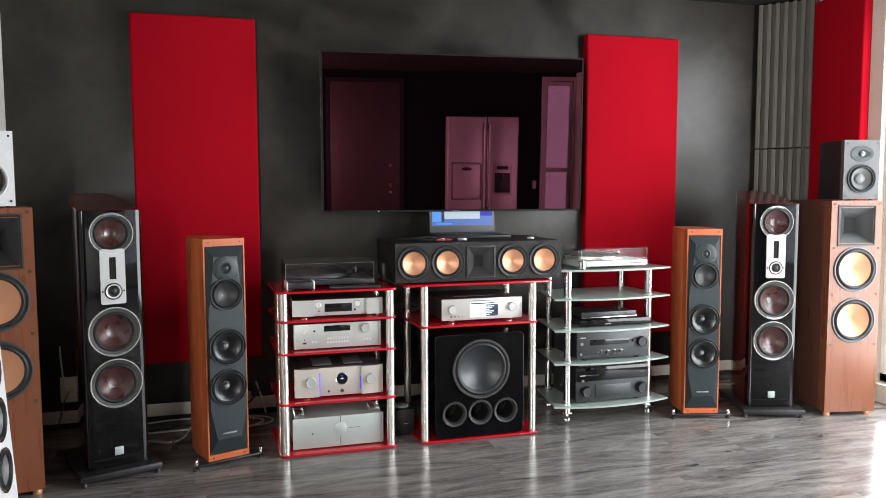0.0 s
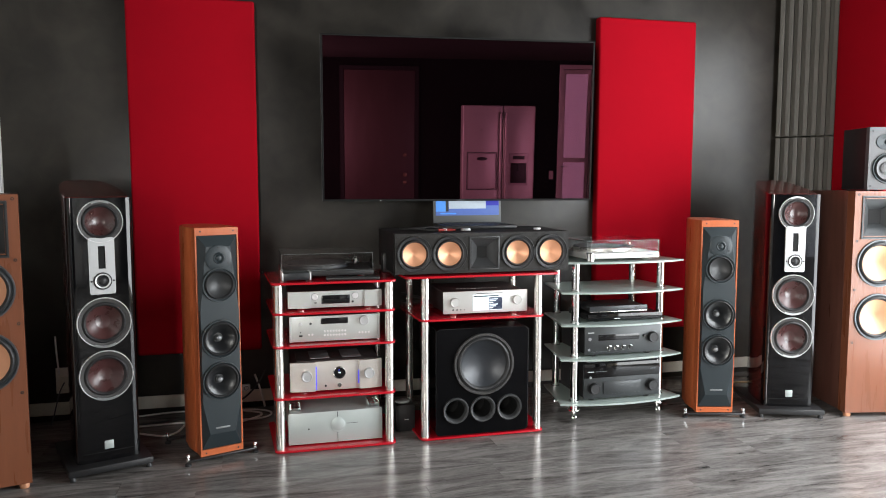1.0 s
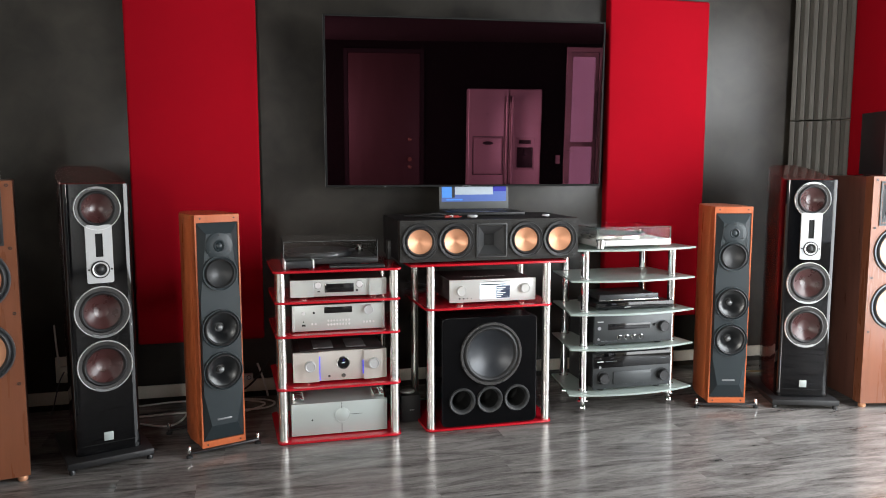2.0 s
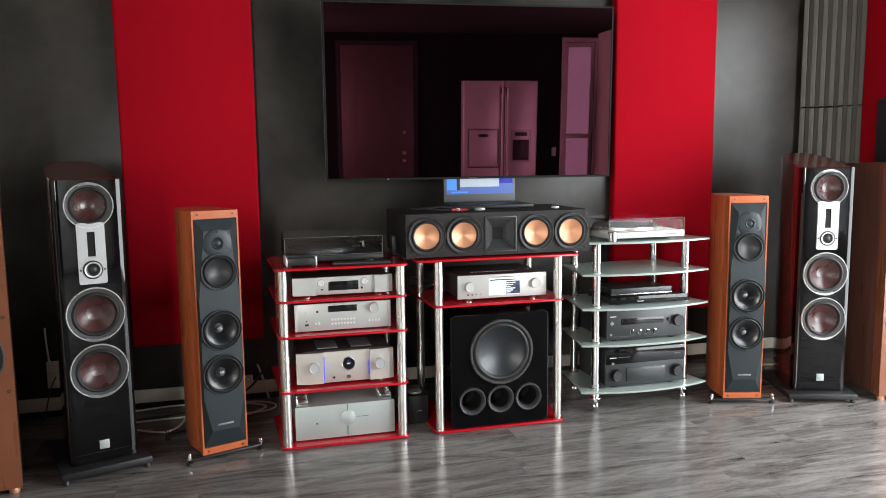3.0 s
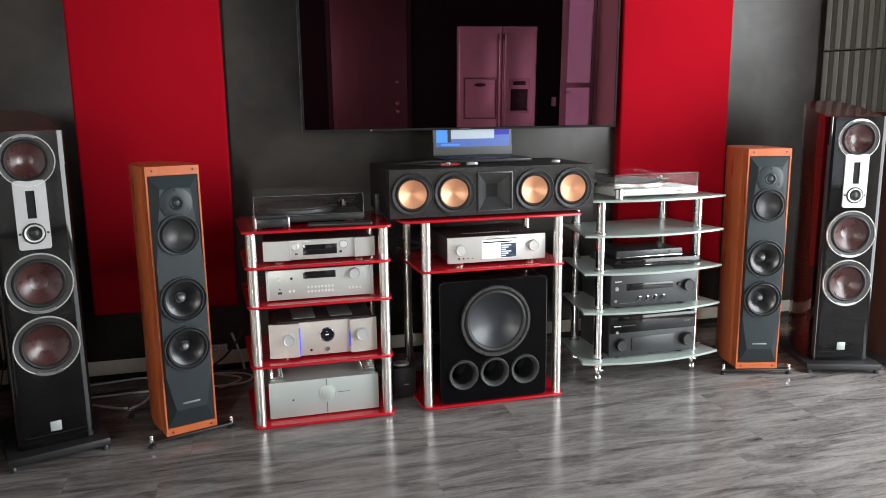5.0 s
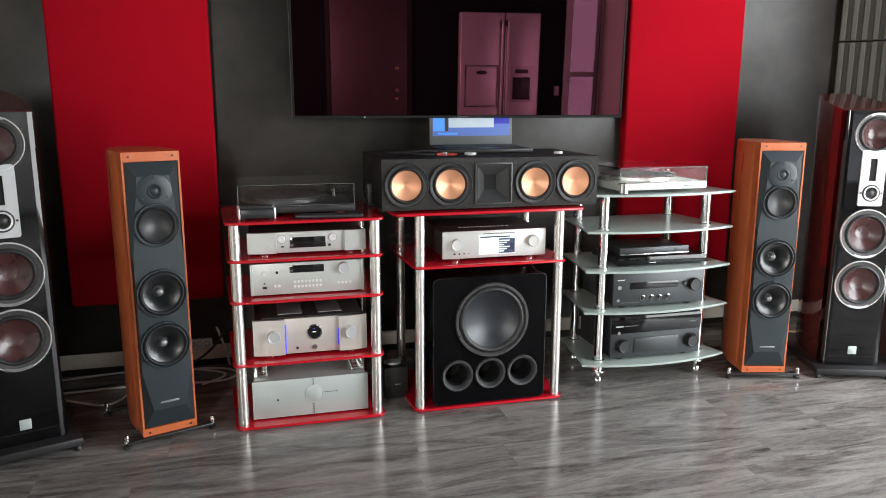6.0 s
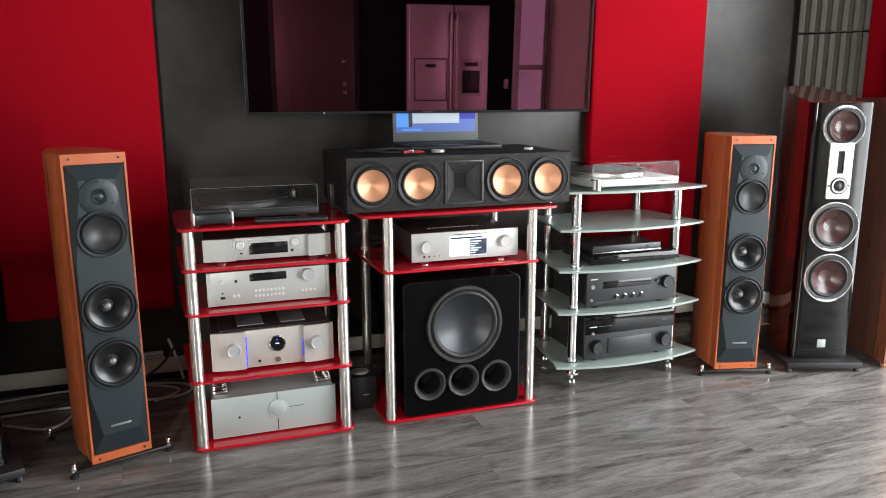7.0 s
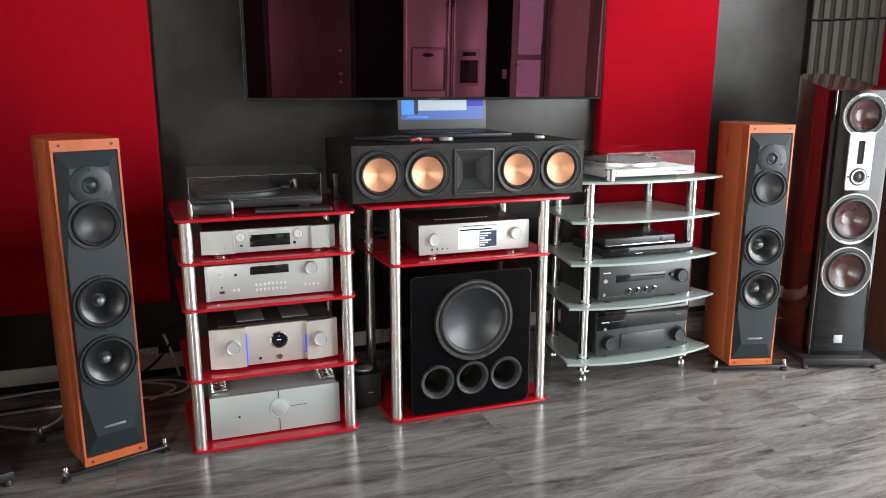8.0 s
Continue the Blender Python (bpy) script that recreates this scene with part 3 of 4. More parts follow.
def shelf_speaker(label, w, z0, h, d, body, front, cone, ring):
    t = thing("bookshelf_speaker", 0, 0, z0, 0, label, "speaker")
    R = w * 0.40
    zw, zt = h * 0.36, h * 0.77
    part("baffle", board(B(), rect_points(-w / 2, w / 2, 0.006, h), [hole(0, zw, R), ring_points(0, zt, 0.018)], 0, 0.03), front, t)
    part("cabinet", box(B(), -w / 2, w / 2, 0.0303, d, 0.006, h, 0.003), body, t)
    driver(t, 0, zw, 0, R, ring, cone, cone, cap=0.36, deep=0.28, surround=0.85, rim=0.92)
    tw = part("tweeter", lathe(B(), [(0.040, 0), (0.040, 0.003), (0.022, 0.004), (0.018, 0.001), (0.014, 0.001), (0.010, 0.007), (0, 0.009)], 0, 0, zt, sx=1.45), ring, t)
    part("dome", lathe(B(), [(0.014, 0.001), (0.012, 0.006), (0.006, 0.010), (0, 0.011)], 0, 0, zt, seg=20), M_cap_silver, tw)
    for sx in (-1, 1):
        for z in (0.024, h - 0.018):
            part("grille_socket", lathe(B(), [(0.0045, 0), (0.0045, 0.002), (0, 0.002)], sx * (w / 2 - 0.014), 0, z, seg=10), M_black, t)
    for x, y in ((-w / 2 + 0.02, 0.03), (w / 2 - 0.02, 0.03), (-w / 2 + 0.02, d - 0.03), (w / 2 - 0.02, d - 0.03)):
        part("rubber_foot", lathe(B(), [(0.01, 0), (0.01, 0.007), (0, 0.007)], x, y, 0, "up", 12), M_rubber, t)
    return t


s = shelf_speaker("black bookshelf speaker with a silver front on the tower", 0.182, 1.1085, 0.305, 0.24, M_black, M_grey_front, M_silver_cone, M_charcoal)
s.matrix_basis = pose(3.080 * PLAN, 3.082 * PLAN, 1.1085 * PLAN, 0, 0, -15)
s = shelf_speaker("white bookshelf speaker with a dark red cone", 0.19, 1.1085, 0.283, 0.24, M_white, M_white, M_wood_cone, M_silver_ring)
s.matrix_basis = pose(-0.857 * PLAN, 3.112 * PLAN, 1.1085 * PLAN, 0, 0, 15)


def white_tower():
    t = thing("floor_speaker", -0.628, 2.405, 0, 90, "white lacquered tower speaker with chrome ringed drivers", "speaker")
    w = 0.105
    zs = (0.20, 0.36, 0.51, 0.66)
    tilt = pose(0, 0, 0, -3.4, 0, 0)
    bm = board(B(), rect_points(-w, w, 0.02, 1.02), [hole(0, z, 0.066) for z in zs], 0, 0.04)
    bm.transform(tilt)
    part("baffle", bm, M_white, t)
    bm = box(B(), -w, w, 0.0405, 0.26, 0.02, 1.02, 0.01)
    bm.transform(tilt)
    part("cabinet", bm, M_white, t)
    for z in zs:
        u = driver(t, 0, 0, 0, 0.066, M_chrome, M_silver_cone, M_silver_cone, cap=0.4, deep=0.25)
        u.matrix_basis = tilt @ pose(0, 0, z * PLAN)
    part("base_plate", box(B(), -0.13, 0.13, -0.02, 0.26, 0, 0.019, 0.004), M_white, t)
    return t


white_tower()


# ---- centre speaker, subwoofer, television ----
def centre_speaker():
    t = thing("centre_speaker", 1.122, 3.30, 0.743, 0, "long black ash centre speaker with four copper cones", "speaker")
    w, h, d = 0.408, 0.184, 0.43
    R = 0.080
    xs = (-0.320, -0.160, 0.160, 0.320)
    bm = board(B(), rect_points(-w, w, 0.004, h), [hole(x, h / 2, R) for x in xs] + [rect_points(-0.060, 0.060, h / 2 - 0.062, h / 2 + 0.062)], 0, 0.05)
    part("baffle", bm, M_ash, t)
    # same vinyl as the front; plain black puts the shade of sides and top into colour
    part("cabinet", box(B(), -w, w, 0.0503, d, 0.004, h, 0.003), M_black_matt, t)
    horn_throat(part("horn", horn_mesh(-0.070, 0.070, h / 2 - 0.074, h / 2 + 0.074, 0.001, 0.052), M_horn, t), 0, h / 2, 0.022, 0.025, 0.040)
    for x in xs:
        driver(t, x, h / 2, 0, R, M_black, M_copper, None, cap=0.2, deep=0.20, surround=0.80, rim=0.93, screws=4, label="woofer with a copper cone")
    for x in (-w + 0.018, -0.082, 0.082, w - 0.018):
        for z in (0.020, h - 0.018):
            part("grille_socket", lathe(B(), [(0.006, 0), (0.006, 0.002), (0.003, 0.002), (0.003, -0.002), (0, -0.002)], x, 0, z, seg=12), M_black, t)
    for x, y in ((-w + 0.04, 0.04), (w - 0.04, 0.04), (-w + 0.04, d - 0.04), (w - 0.04, d - 0.04)):
        part("rubber_foot", lathe(B(), [(0.012, 0), (0.012, 0.005), (0, 0.005)], x, y, 0, "up", 12), M_rubber, t)
    return t


centre_speaker()


def subwoofer():
    t = thing("subwoofer", 1.106, 3.262, 0.0125, 0, "black gloss subwoofer with three ports inside the red rack", "subwoofer")
    w, h, d = 0.218, 0.491, 0.36
    zw, R, zp, rp = 0.325, 0.141, 0.1185, 0.060
    xp = (-0.126, 0.0, 0.126)
    bm = board(B(), round_rect(-w, w, 0.006, h, 0.022), [hole(0.004, zw, R)] + [ring_points(x, zp, rp * 0.83) for x in xp], 0, 0.11)
    part("baffle", bm, M_sub_black, t, "satin black front board")
    bm = B()
    loops = []
    for k, yy in ((0.0, 0.0050), (0.0, 0.0020), (0.0016, -0.0004), (0.0040, -0.0006), (0.0044, 0.0004)):
        loops.append([bm.verts.new((x, yy, z)) for x, z in round_rect(-w - 0.0006 + k, w + 0.0006 - k, 0.0054 + k, h + 0.0006 - k, 0.022)])
    for lo, hi in zip(loops, loops[1:]):
        for i in range(len(lo)):
            j = (i + 1) % len(lo)
            bm.faces.new((lo[i], lo[j], hi[j], hi[i]))
    part("rounded_edge", bm, M_black_gloss, t, "glossy rounded edge of the front board")
    part("cabinet", box(B(), -w + 0.003, w - 0.003, 0.1103, d, 0.006, h, 0.012, 3), M_black_gloss, t)
    driver(t, 0.004, zw, 0, R, M_flange, M_sub_cone, None, deep=0.22, proud=0.012, screws=8, surround=0.88, rim=0.91, shape="dish", label="large subwoofer cone with a wide rubber surround")
    for x in xp:
        p = part("port", lathe(B(), [(rp, 0), (rp, 0.004), (rp * 0.95, 0.009), (rp * 0.86, 0.008), (rp * 0.76, 0.001), (rp * 0.71, -0.012)], x, 0, zp), M_horn, t, "flared round port")
        part("port_tube", lathe(B(), [(rp * 0.71, -0.0118), (rp * 0.68, -0.04), (rp * 0.68, -0.108), (0, -0.1085)], x, 0, zp), M_black_matt, p)
    for sx in (-w + 0.05, w - 0.05):
        for y in (0.05, d - 0.05):
            part("rubber_foot", lathe(B(), [(0.016, 0), (0.016, 0.0065), (0, 0.0065)], sx, y, 0, "up", 12), M_rubber, t)
    return t


subwoofer()


def television():
    x0, y0, x1, y1 = 0.449, 3.790, 1.810, 3.668
    L = math.hypot(x1 - x0, y1 - y0)
    t = thing("television", (x0 + x1) / 2, (y0 + y1) / 2, 1.057, math.degrees(math.atan2(y1 - y0, x1 - x0)), "wide black flat television with a purple reflecting screen", "television")
    t.matrix_basis = t.matrix_basis @ pose(0, 0, 0, 2.0, 0, 0)
    h = 0.800
    part("casing", box(B(), -L / 2, L / 2, 0.002, 0.012, 0, h, 0.003), M_black_matt, t)
    part("side_trim", box(B(), -L / 2 - 0.0022, -L / 2 - 0.0002, 0.0, 0.012, 0.004, h - 0.004, 0.0006, 1), M_grey_ring, t, "thin grey metal edge")
    part("screen", box(B(), -L / 2 + 0.009, L / 2 - 0.009, -0.0005, 0.0022, 0.010, h - 0.009, 0.0006, 1), M_tv, t, "dark purple tinted glossy screen")
    bm = box(B(), -L / 2, L / 2, -0.002, 0.0018, 0.0, 0.0095, 0.001, 1)
    box(bm, -L / 2, L / 2, -0.002, 0.0018, h - 0.0085, h, 0.001, 1)
    box(bm, -L / 2, -L / 2 + 0.0085, -0.002, 0.0018, 0.0098, h - 0.0088, 0.001, 1)
    box(bm, L / 2 - 0.0085, L / 2, -0.002, 0.0018, 0.0098, h - 0.0088, 0.001, 1)
    part("bezel", bm, M_black_matt, t)
    part("back_box", box(B(), -0.35, 0.35, 0.0123, 0.050, 0.22, 0.60, 0.008), M_black, t)
    part("wall_mount", box(B(), -0.12, 0.12, 0.0503, 0.20, 0.35, 0.55, 0.004), M_black, t)
    part("emblem", box(B(), -0.022, 0.022, -0.0035, 0.001, 0.003, 0.0065, 0), M_grey_ring, t, "small silver emblem")
    part("sensor_light", lathe(B(), [(0.002, 0), (0.002, 0.003), (0, 0.0035)], -0.40, -0.002, 0.004, seg=8), M_lcd, t, "tiny lit standby lamp")
    return t


television()


# ---- racks ----
def red_rack(label, xc, yf, half_top, half, zs, depth, px, flare=0.02):
    t = thing("hifi_rack", xc, yf, 0, 0, label, "hi-fi rack", "red glass racks")
    for k, z in enumerate(zs):
        hw = half_top if k == 0 else half
        r = 0.022
        pts = round_rect(-hw, hw, -0.018, depth, r)
        pts = [(x * (1 + flare * max(0, y) / depth / hw * 1.0), y - 0.010 * (1 - (x / hw) ** 2) * (1 if y < 0.05 else 0)) for x, y in pts]
        part("shelf", slab(B(), pts, z - 0.010, z, 0.002), M_red_glass, t, "red glass shelf")
    zz = list(zs)
    for sx in (-px, px):
        for y in (0.010, depth - 0.04):
            for a, b in zip(zz, zz[1:]):
                part("post", lathe(B(), [(0, b + 0.0002), (0.0185, b + 0.0002), (0.0185, a - 0.0103), (0, a - 0.0103)], sx, y, 0, "up", 24), M_satin_alu, t)
    for sx in (-px, px):
        for y in (0.010, depth - 0.04):
            part("foot", lathe(B(), [(0.014, 0), (0.014, zs[-1] - 0.0102), (0, zs[-1] - 0.0102)], sx, y, 0, "up", 14), M_black, t)
    return t


red_rack("four tier red glass and aluminium rack full of silver amplifiers", 0.4485, 3.278, 0.2655, 0.2615, (0.733, 0.605, 0.463, 0.241, 0.0125), 0.40, 0.236)
red_rack("red glass and aluminium rack carrying the centre speaker", 1.111, 3.278, 0.358, 0.29, (0.741, 0.549, 0.0125), 0.40, 0.266)


def glass_rack():
    t = thing("hifi_rack", 1.827, 3.37, 0, 0, "five tier frosted glass trolley rack with chrome posts on castors", "hi-fi rack")
    zs = (0.779, 0.637, 0.482, 0.318, 0.103)
    front = [(-0.318 + 0.636 * i / 16, -0.050 - 0.052 * (1 - ((i - 8) / 8) ** 2)) for i in range(17)]
    back = [(0.300, 0.02), (0.262, 0.30), (-0.262, 0.30), (-0.300, 0.02)]
    for z in zs:
        part("shelf", slab(B(), front + back, z - 0.009, z, 0.002), M_frost, t, "frosted greenish glass shelf")
    legs = ((-0.232, -0.012), (0.228, 0.008), (-0.213, 0.262), (0.213, 0.262))
    for x, y in legs:
        for a, b in zip(zs, zs[1:]):
            p = part("post", lathe(B(), [(0, b + 0.0003), (0.023, b + 0.0003), (0.023, b + 0.004), (0.0190, b + 0.005), (0.0190, a - 0.015), (0.023, a - 0.014), (0.023, a - 0.0093), (0, a - 0.0093)], x, y, 0, "up", 20), M_chrome, t)
        b = zs[-1] - 0.0093
        part("post", lathe(B(), [(0, b), (0.0195, b), (0.0195, 0.064), (0, 0.064)], x, y, 0, "up", 20), M_chrome, t)
        c = part("castor", lathe(B(), [(0, 0.0638), (0.030, 0.0638), (0.030, 0.058), (0.009, 0.055), (0.009, 0.040), (0, 0.040)], x, y, 0, "up", 18), M_chrome, t)
        bm = lathe(B(), [(0, -0.011), (0.019, -0.011), (0.0215, -0.007), (0.0215, 0.007), (0.019, 0.011), (0, 0.011)], 0, 0, 0, "front", 18)
        bm.transform(Matrix.Translation((x, y, 0.0215)) @ pose(0, 0, 0, 0, 0, 70))
        part("wheel", bm, M_chrome, c)
    return t


glass_rack()


# ---- electronics ----
def unit(name, label, category, x0, x1, yf, z0, z1, d, face, case, foot=0.012, thick=0.012):
    """A case with a face plate on feet; local x from -w to w, front at y = 0, z from 0 at the feet."""
    t = thing(name, (x0 + x1) / 2, yf, z0, 0, label, category)
    w, h = (x1 - x0) / 2, z1 - z0
    part("face_plate", box(B(), -w, w, 0, thick, foot, h, 0.002), face, t)
    part("case", box(B(), -w + 0.006, w - 0.006, thick + 0.0003, d, foot + 0.002, h - 0.003, 0.003), case, t)
    for x in (-w + 0.055, w - 0.055):
        for y in (0.035, d - 0.05):
            part("foot", lathe(B(), [(0.016, 0), (0.018, foot * 0.4), (0.018, foot + 0.001), (0, foot + 0.001)], x, y, 0, "up", 18), M_satin_alu if face in (M_champagne, M_silver, M_white_alu) else M_black, t)
    return t, w, h


def curved_wing(x0, x1, z0, z1, bulge, s):
    """A face-plate wing that sweeps back towards the case's side."""
    n = 8
    front = [(x0 + (x1 - x0) * i / n, -bulge * (1 - (abs(i / n if s > 0 else 1 - i / n)) ** 2.2)) for i in range(n + 1)]
    return slab(B(), front + [(x1, 0.012), (x0, 0.012)], z0, z1, 0.001)


def disc_player():
    t, w, h = unit("disc_player", "silver disc player with curved front wings", "disc player", 0.254, 0.657, 3.318, 0.6055, 0.685, 0.30, M_silver, M_case, 0.008)
    z0 = 0.0085
    part("wing", curved_wing(-w, -w + 0.095, z0, h, 0.010, -1), M_silver, t)
    part("wing", curved_wing(w - 0.075, w, z0, h, 0.010, 1), M_silver, t)
    part("trim_line", box(B(), -w + 0.092, -w + 0.097, -0.011, 0.001, z0, h, 0.001), M_white_ring, t)
    part("disc_tray", box(B(), -0.062, 0.062, -0.003, 0.001, 0.066, 0.076, 0.001), M_silver, t)
    part("display", box(B(), -0.060, 0.062, -0.002, 0.001, 0.024, 0.061, 0.001), M_window, t, "black display window")
    for x in (-0.088, 0.086):
        pad = part("cursor_pad", lathe(B(), [(0.0135, 0), (0.0135, 0.003), (0.012, 0.004), (0.006, 0.004), (0.005, 0.003), (0, 0.003)], x, 0, 0.056, seg=24), M_silver_ring, t, "round shiny control pad")
        part("ring_groove", lathe(B(), [(0.0155, 0.0004), (0.0150, 0.0010), (0.0138, 0.0006)], x, 0, 0.056, seg=24), M_cap_silver, pad)
    part("button", lathe(B(), [(0.008, 0), (0.008, 0.004), (0, 0.004)], -w + 0.075, -0.007, 0.027, seg=16), M_white_ring, t)
    for x in (0.075, 0.098):
        part("socket", lathe(B(), [(0.005, 0), (0.005, 0.002), (0, 0.002)], x, 0, 0.030, seg=14), M_black if x < 0.09 else M_white_ring, t)
    part("usb_socket", box(B(), -0.090, -0.080, -0.001, 0.001, 0.027, 0.032, 0), M_black, t)


def pre_amp():
    t, w, h = unit("preamplifier", "silver preamplifier with a round volume knob", "amplifier", 0.258, 0.648, 3.318, 0.4635, 0.578, 0.32, M_silver, M_case, 0.004)
    part("end_strip", box(B(), -w, -w + 0.010, -0.004, 0.001, 0.004, h, 0.002), M_silver, t)
    part("end_strip", box(B(), w - 0.010, w, -0.004, 0.001, 0.004, h, 0.002), M_silver, t)
    part("display", box(B(), -0.062, 0.056, -0.001, 0.001, 0.078, 0.104, 0.0005), M_window, t, "black display window")
    knob(t, 0.125, 0.088, 0, 0.021, 0.016, M_white_ring, "volume_knob")
    part("button", lathe(B(), [(0.008, 0), (0.008, 0.004), (0, 0.004)], -0.148, 0, 0.082, seg=16), M_silver_ring, t)
    part("sensor", lathe(B(), [(0.005, 0), (0.005, 0.001), (0, 0.001)], -0.105, 0, 0.082, seg=16), M_black, t)
    part("usb_socket", box(B(), -0.155, -0.140, -0.001, 0.001, 0.026, 0.034, 0), M_black, t)
    part("socket", lathe(B(), [(0.003, 0), (0.003, 0.001), (0, 0.001)], -0.148, 0, 0.045, seg=12), M_black, t)
    for r in range(2):
        for i in range(8):
            part("button", lathe(B(), [(0.0046, 0), (0.0046, 0.003), (0, 0.004)], -0.045 + i * 0.0125, 0, 0.046 - r * 0.017, seg=10), M_silver_ring, t)
    for i in range(4):
        part("button", lathe(B(), [(0.0046, 0), (0.0046, 0.003), (0, 0.004)], 0.105 + i * 0.0135, 0, 0.034, seg=10), M_silver_ring, t)
    for i in range(2):
        part("button", lathe(B(), [(0.0046, 0), (0.0046, 0.003), (0, 0.004)], -0.112 + i * 0.0135, 0, 0.034, seg=10), M_silver_ring, t)


def integrated_amp():
    t, w, h = unit("amplifier", "champagne integrated amplifier with blue lit edges", "amplifier", 0.258, 0.655, 3.318, 0.2415, 0.377, 0.34, M_champagne, M_case, 0.008)
    part("wing", curved_wing(-w, -w + 0.108, 0.0085, h, 0.012, -1), M_champagne, t)
    part("wing", curved_wing(w - 0.100, w, 0.0085, h, 0.012, 1), M_champagne, t)
    part("light_strip", box(B(), -w + 0.1085, -w + 0.1125, -0.004, 0.001, 0.012, h - 0.020, 0), M_blue, t, "blue lit strip")
    part("light_strip", box(B(), w - 0.1045, w - 0.1005, -0.004, 0.001, 0.030, h - 0.045, 0), M_blue, t, "blue lit strip")
    knob(t, -w + 0.070, 0.078, -0.010, 0.023, 0.020, M_white_ring, "selector_knob")
    knob(t, w - 0.058, 0.078, -0.010, 0.023, 0.020, M_white_ring, "volume_knob")
    g = part("porthole", lathe(B(), [(0.028, 0), (0.028, 0.003), (0.024, 0.004), (0.023, 0.0005)], 0.012, 0, 0.083), M_chrome, t, "round porthole display")
    part("porthole_glass", lathe(B(), [(0.023, 0.0006), (0, 0.0007)], 0.012, 0, 0.083), M_window, g)
    part("lit_digits", box(B(), 0.006, 0.018, -0.0015, -0.0008, 0.081, 0.084, 0), M_lcd, g)
    part("lit_digits", box(B(), 0.009, 0.014, -0.0015, -0.0008, 0.093, 0.096, 0), M_blue, g)
    part("button", lathe(B(), [(0.009, 0), (0.009, 0.004), (0, 0.004)], 0.012, 0, 0.028, seg=18), M_chrome, t)
    part("socket", lathe(B(), [(0.005, 0), (0.005, 0.002), (0, 0.002)], -0.048, 0, 0.028, seg=14), M_black, t)
    part("top_plate", box(B(), -w + 0.03, w - 0.02, 0.02, 0.32, h - 0.0025, h + 0.002, 0.001), M_case, t)
    for x in (-0.11, 0.03):
        part("vent_panel", box(B(), x, x + 0.085, 0.05, 0.20, h + 0.0022, h + 0.005, 0.001), M_cap_silver, t)


def power_amp():
    t, w, h = unit("power_amplifier", "pale grey power amplifier with a round central dial", "amplifier", 0.246, 0.655, 3.312, 0.013, 0.156, 0.36, M_grey_alu, M_grey_alu, 0.004)
    part("centre_groove", box(B(), 0.0065, 0.0085, -0.0012, 0.001, 0.006, h - 0.002, 0), M_gunmetal, t)
    g = part("dial", lathe(B(), [(0.033, 0), (0.033, 0.002), (0.030, 0.003), (0.029, 0.0015), (0.025, 0.003), (0.012, 0.006), (0, 0.007)], 0.010, 0, 0.082), M_grey_alu, t, "round pale dial")
    part("fine_line", box(B(), 0.045, 0.095, -0.0012, 0.001, 0.084, 0.0855, 0), M_gunmetal, t)
    part("sensor", lathe(B(), [(0.004, 0), (0.004, 0.001), (0, 0.001)], -0.118, 0, 0.070, seg=12), M_black, t)
    # plain fins stand in for the clumps of terminals on either side
    for sx in (-1, 1):
        for k in range(5):
            y = 0.03 + k * 0.022
            part("heat_sink_fin", box(B(), min(sx * (w - 0.055), sx * (w - 0.008)), max(sx * (w - 0.055), sx * (w - 0.008)), y, y + 0.009, h - 0.0028, h + 0.016, 0.002), M_chrome, t)


disc_player()
pre_amp()
integrated_amp()
power_amp()


def streamer_amp():
    t, w, h = unit("streaming_amplifier", "white silver streaming amplifier with a lit display", "amplifier", 0.937, 1.337, 3.318, 0.5495, 0.660, 0.32, M_white_alu, M_case, 0.010)
    knob(t, -w + 0.052, 0.062, 0, 0.022, 0.016, M_white_alu, "selector_knob")
    knob(t, w - 0.052, 0.066, 0, 0.022, 0.016, M_white_alu, "volume_knob")
    g = part("display", box(B(), -0.062, 0.078, -0.001, 0.001, 0.022, 0.094, 0.0005), M_lcd, t, "bright white display")
    part("dark_menu", box(B(), 0.014, 0.0772, -0.0018, -0.0008, 0.024, 0.080, 0), M_menu, g)
    for i in range(6):
        part("menu_line", box(B(), 0.016, 0.034 + 0.011 * ((i * 7) % 3), -0.0026, -0.0016, 0.030 + i * 0.008, 0.0335 + i * 0.008, 0), M_lcd, g)
    part("menu_line", box(B(), -0.058, 0.060, -0.0022, -0.0009, 0.084, 0.089, 0), M_window, g)
    part("top_slot", box(B(), -0.045, 0.080, -0.001, 0.001, 0.098, 0.100, 0), M_gunmetal, t)
    for i in range(4):
        part("socket", lathe(B(), [(0.004 - 0.0006 * i, 0), (0.004 - 0.0006 * i, 0.0015), (0, 0.0015)], -0.155 + 0.018 * i, 0, 0.028, seg=12), M_black, t)
    for i in range(12):
        part("vent_mark", box(B(), -0.11 + i * 0.017, -0.11 + i * 0.017 + 0.010, 0.10, 0.112, h - 0.0032, h - 0.0018, 0), M_white_alu, t)


streamer_amp()


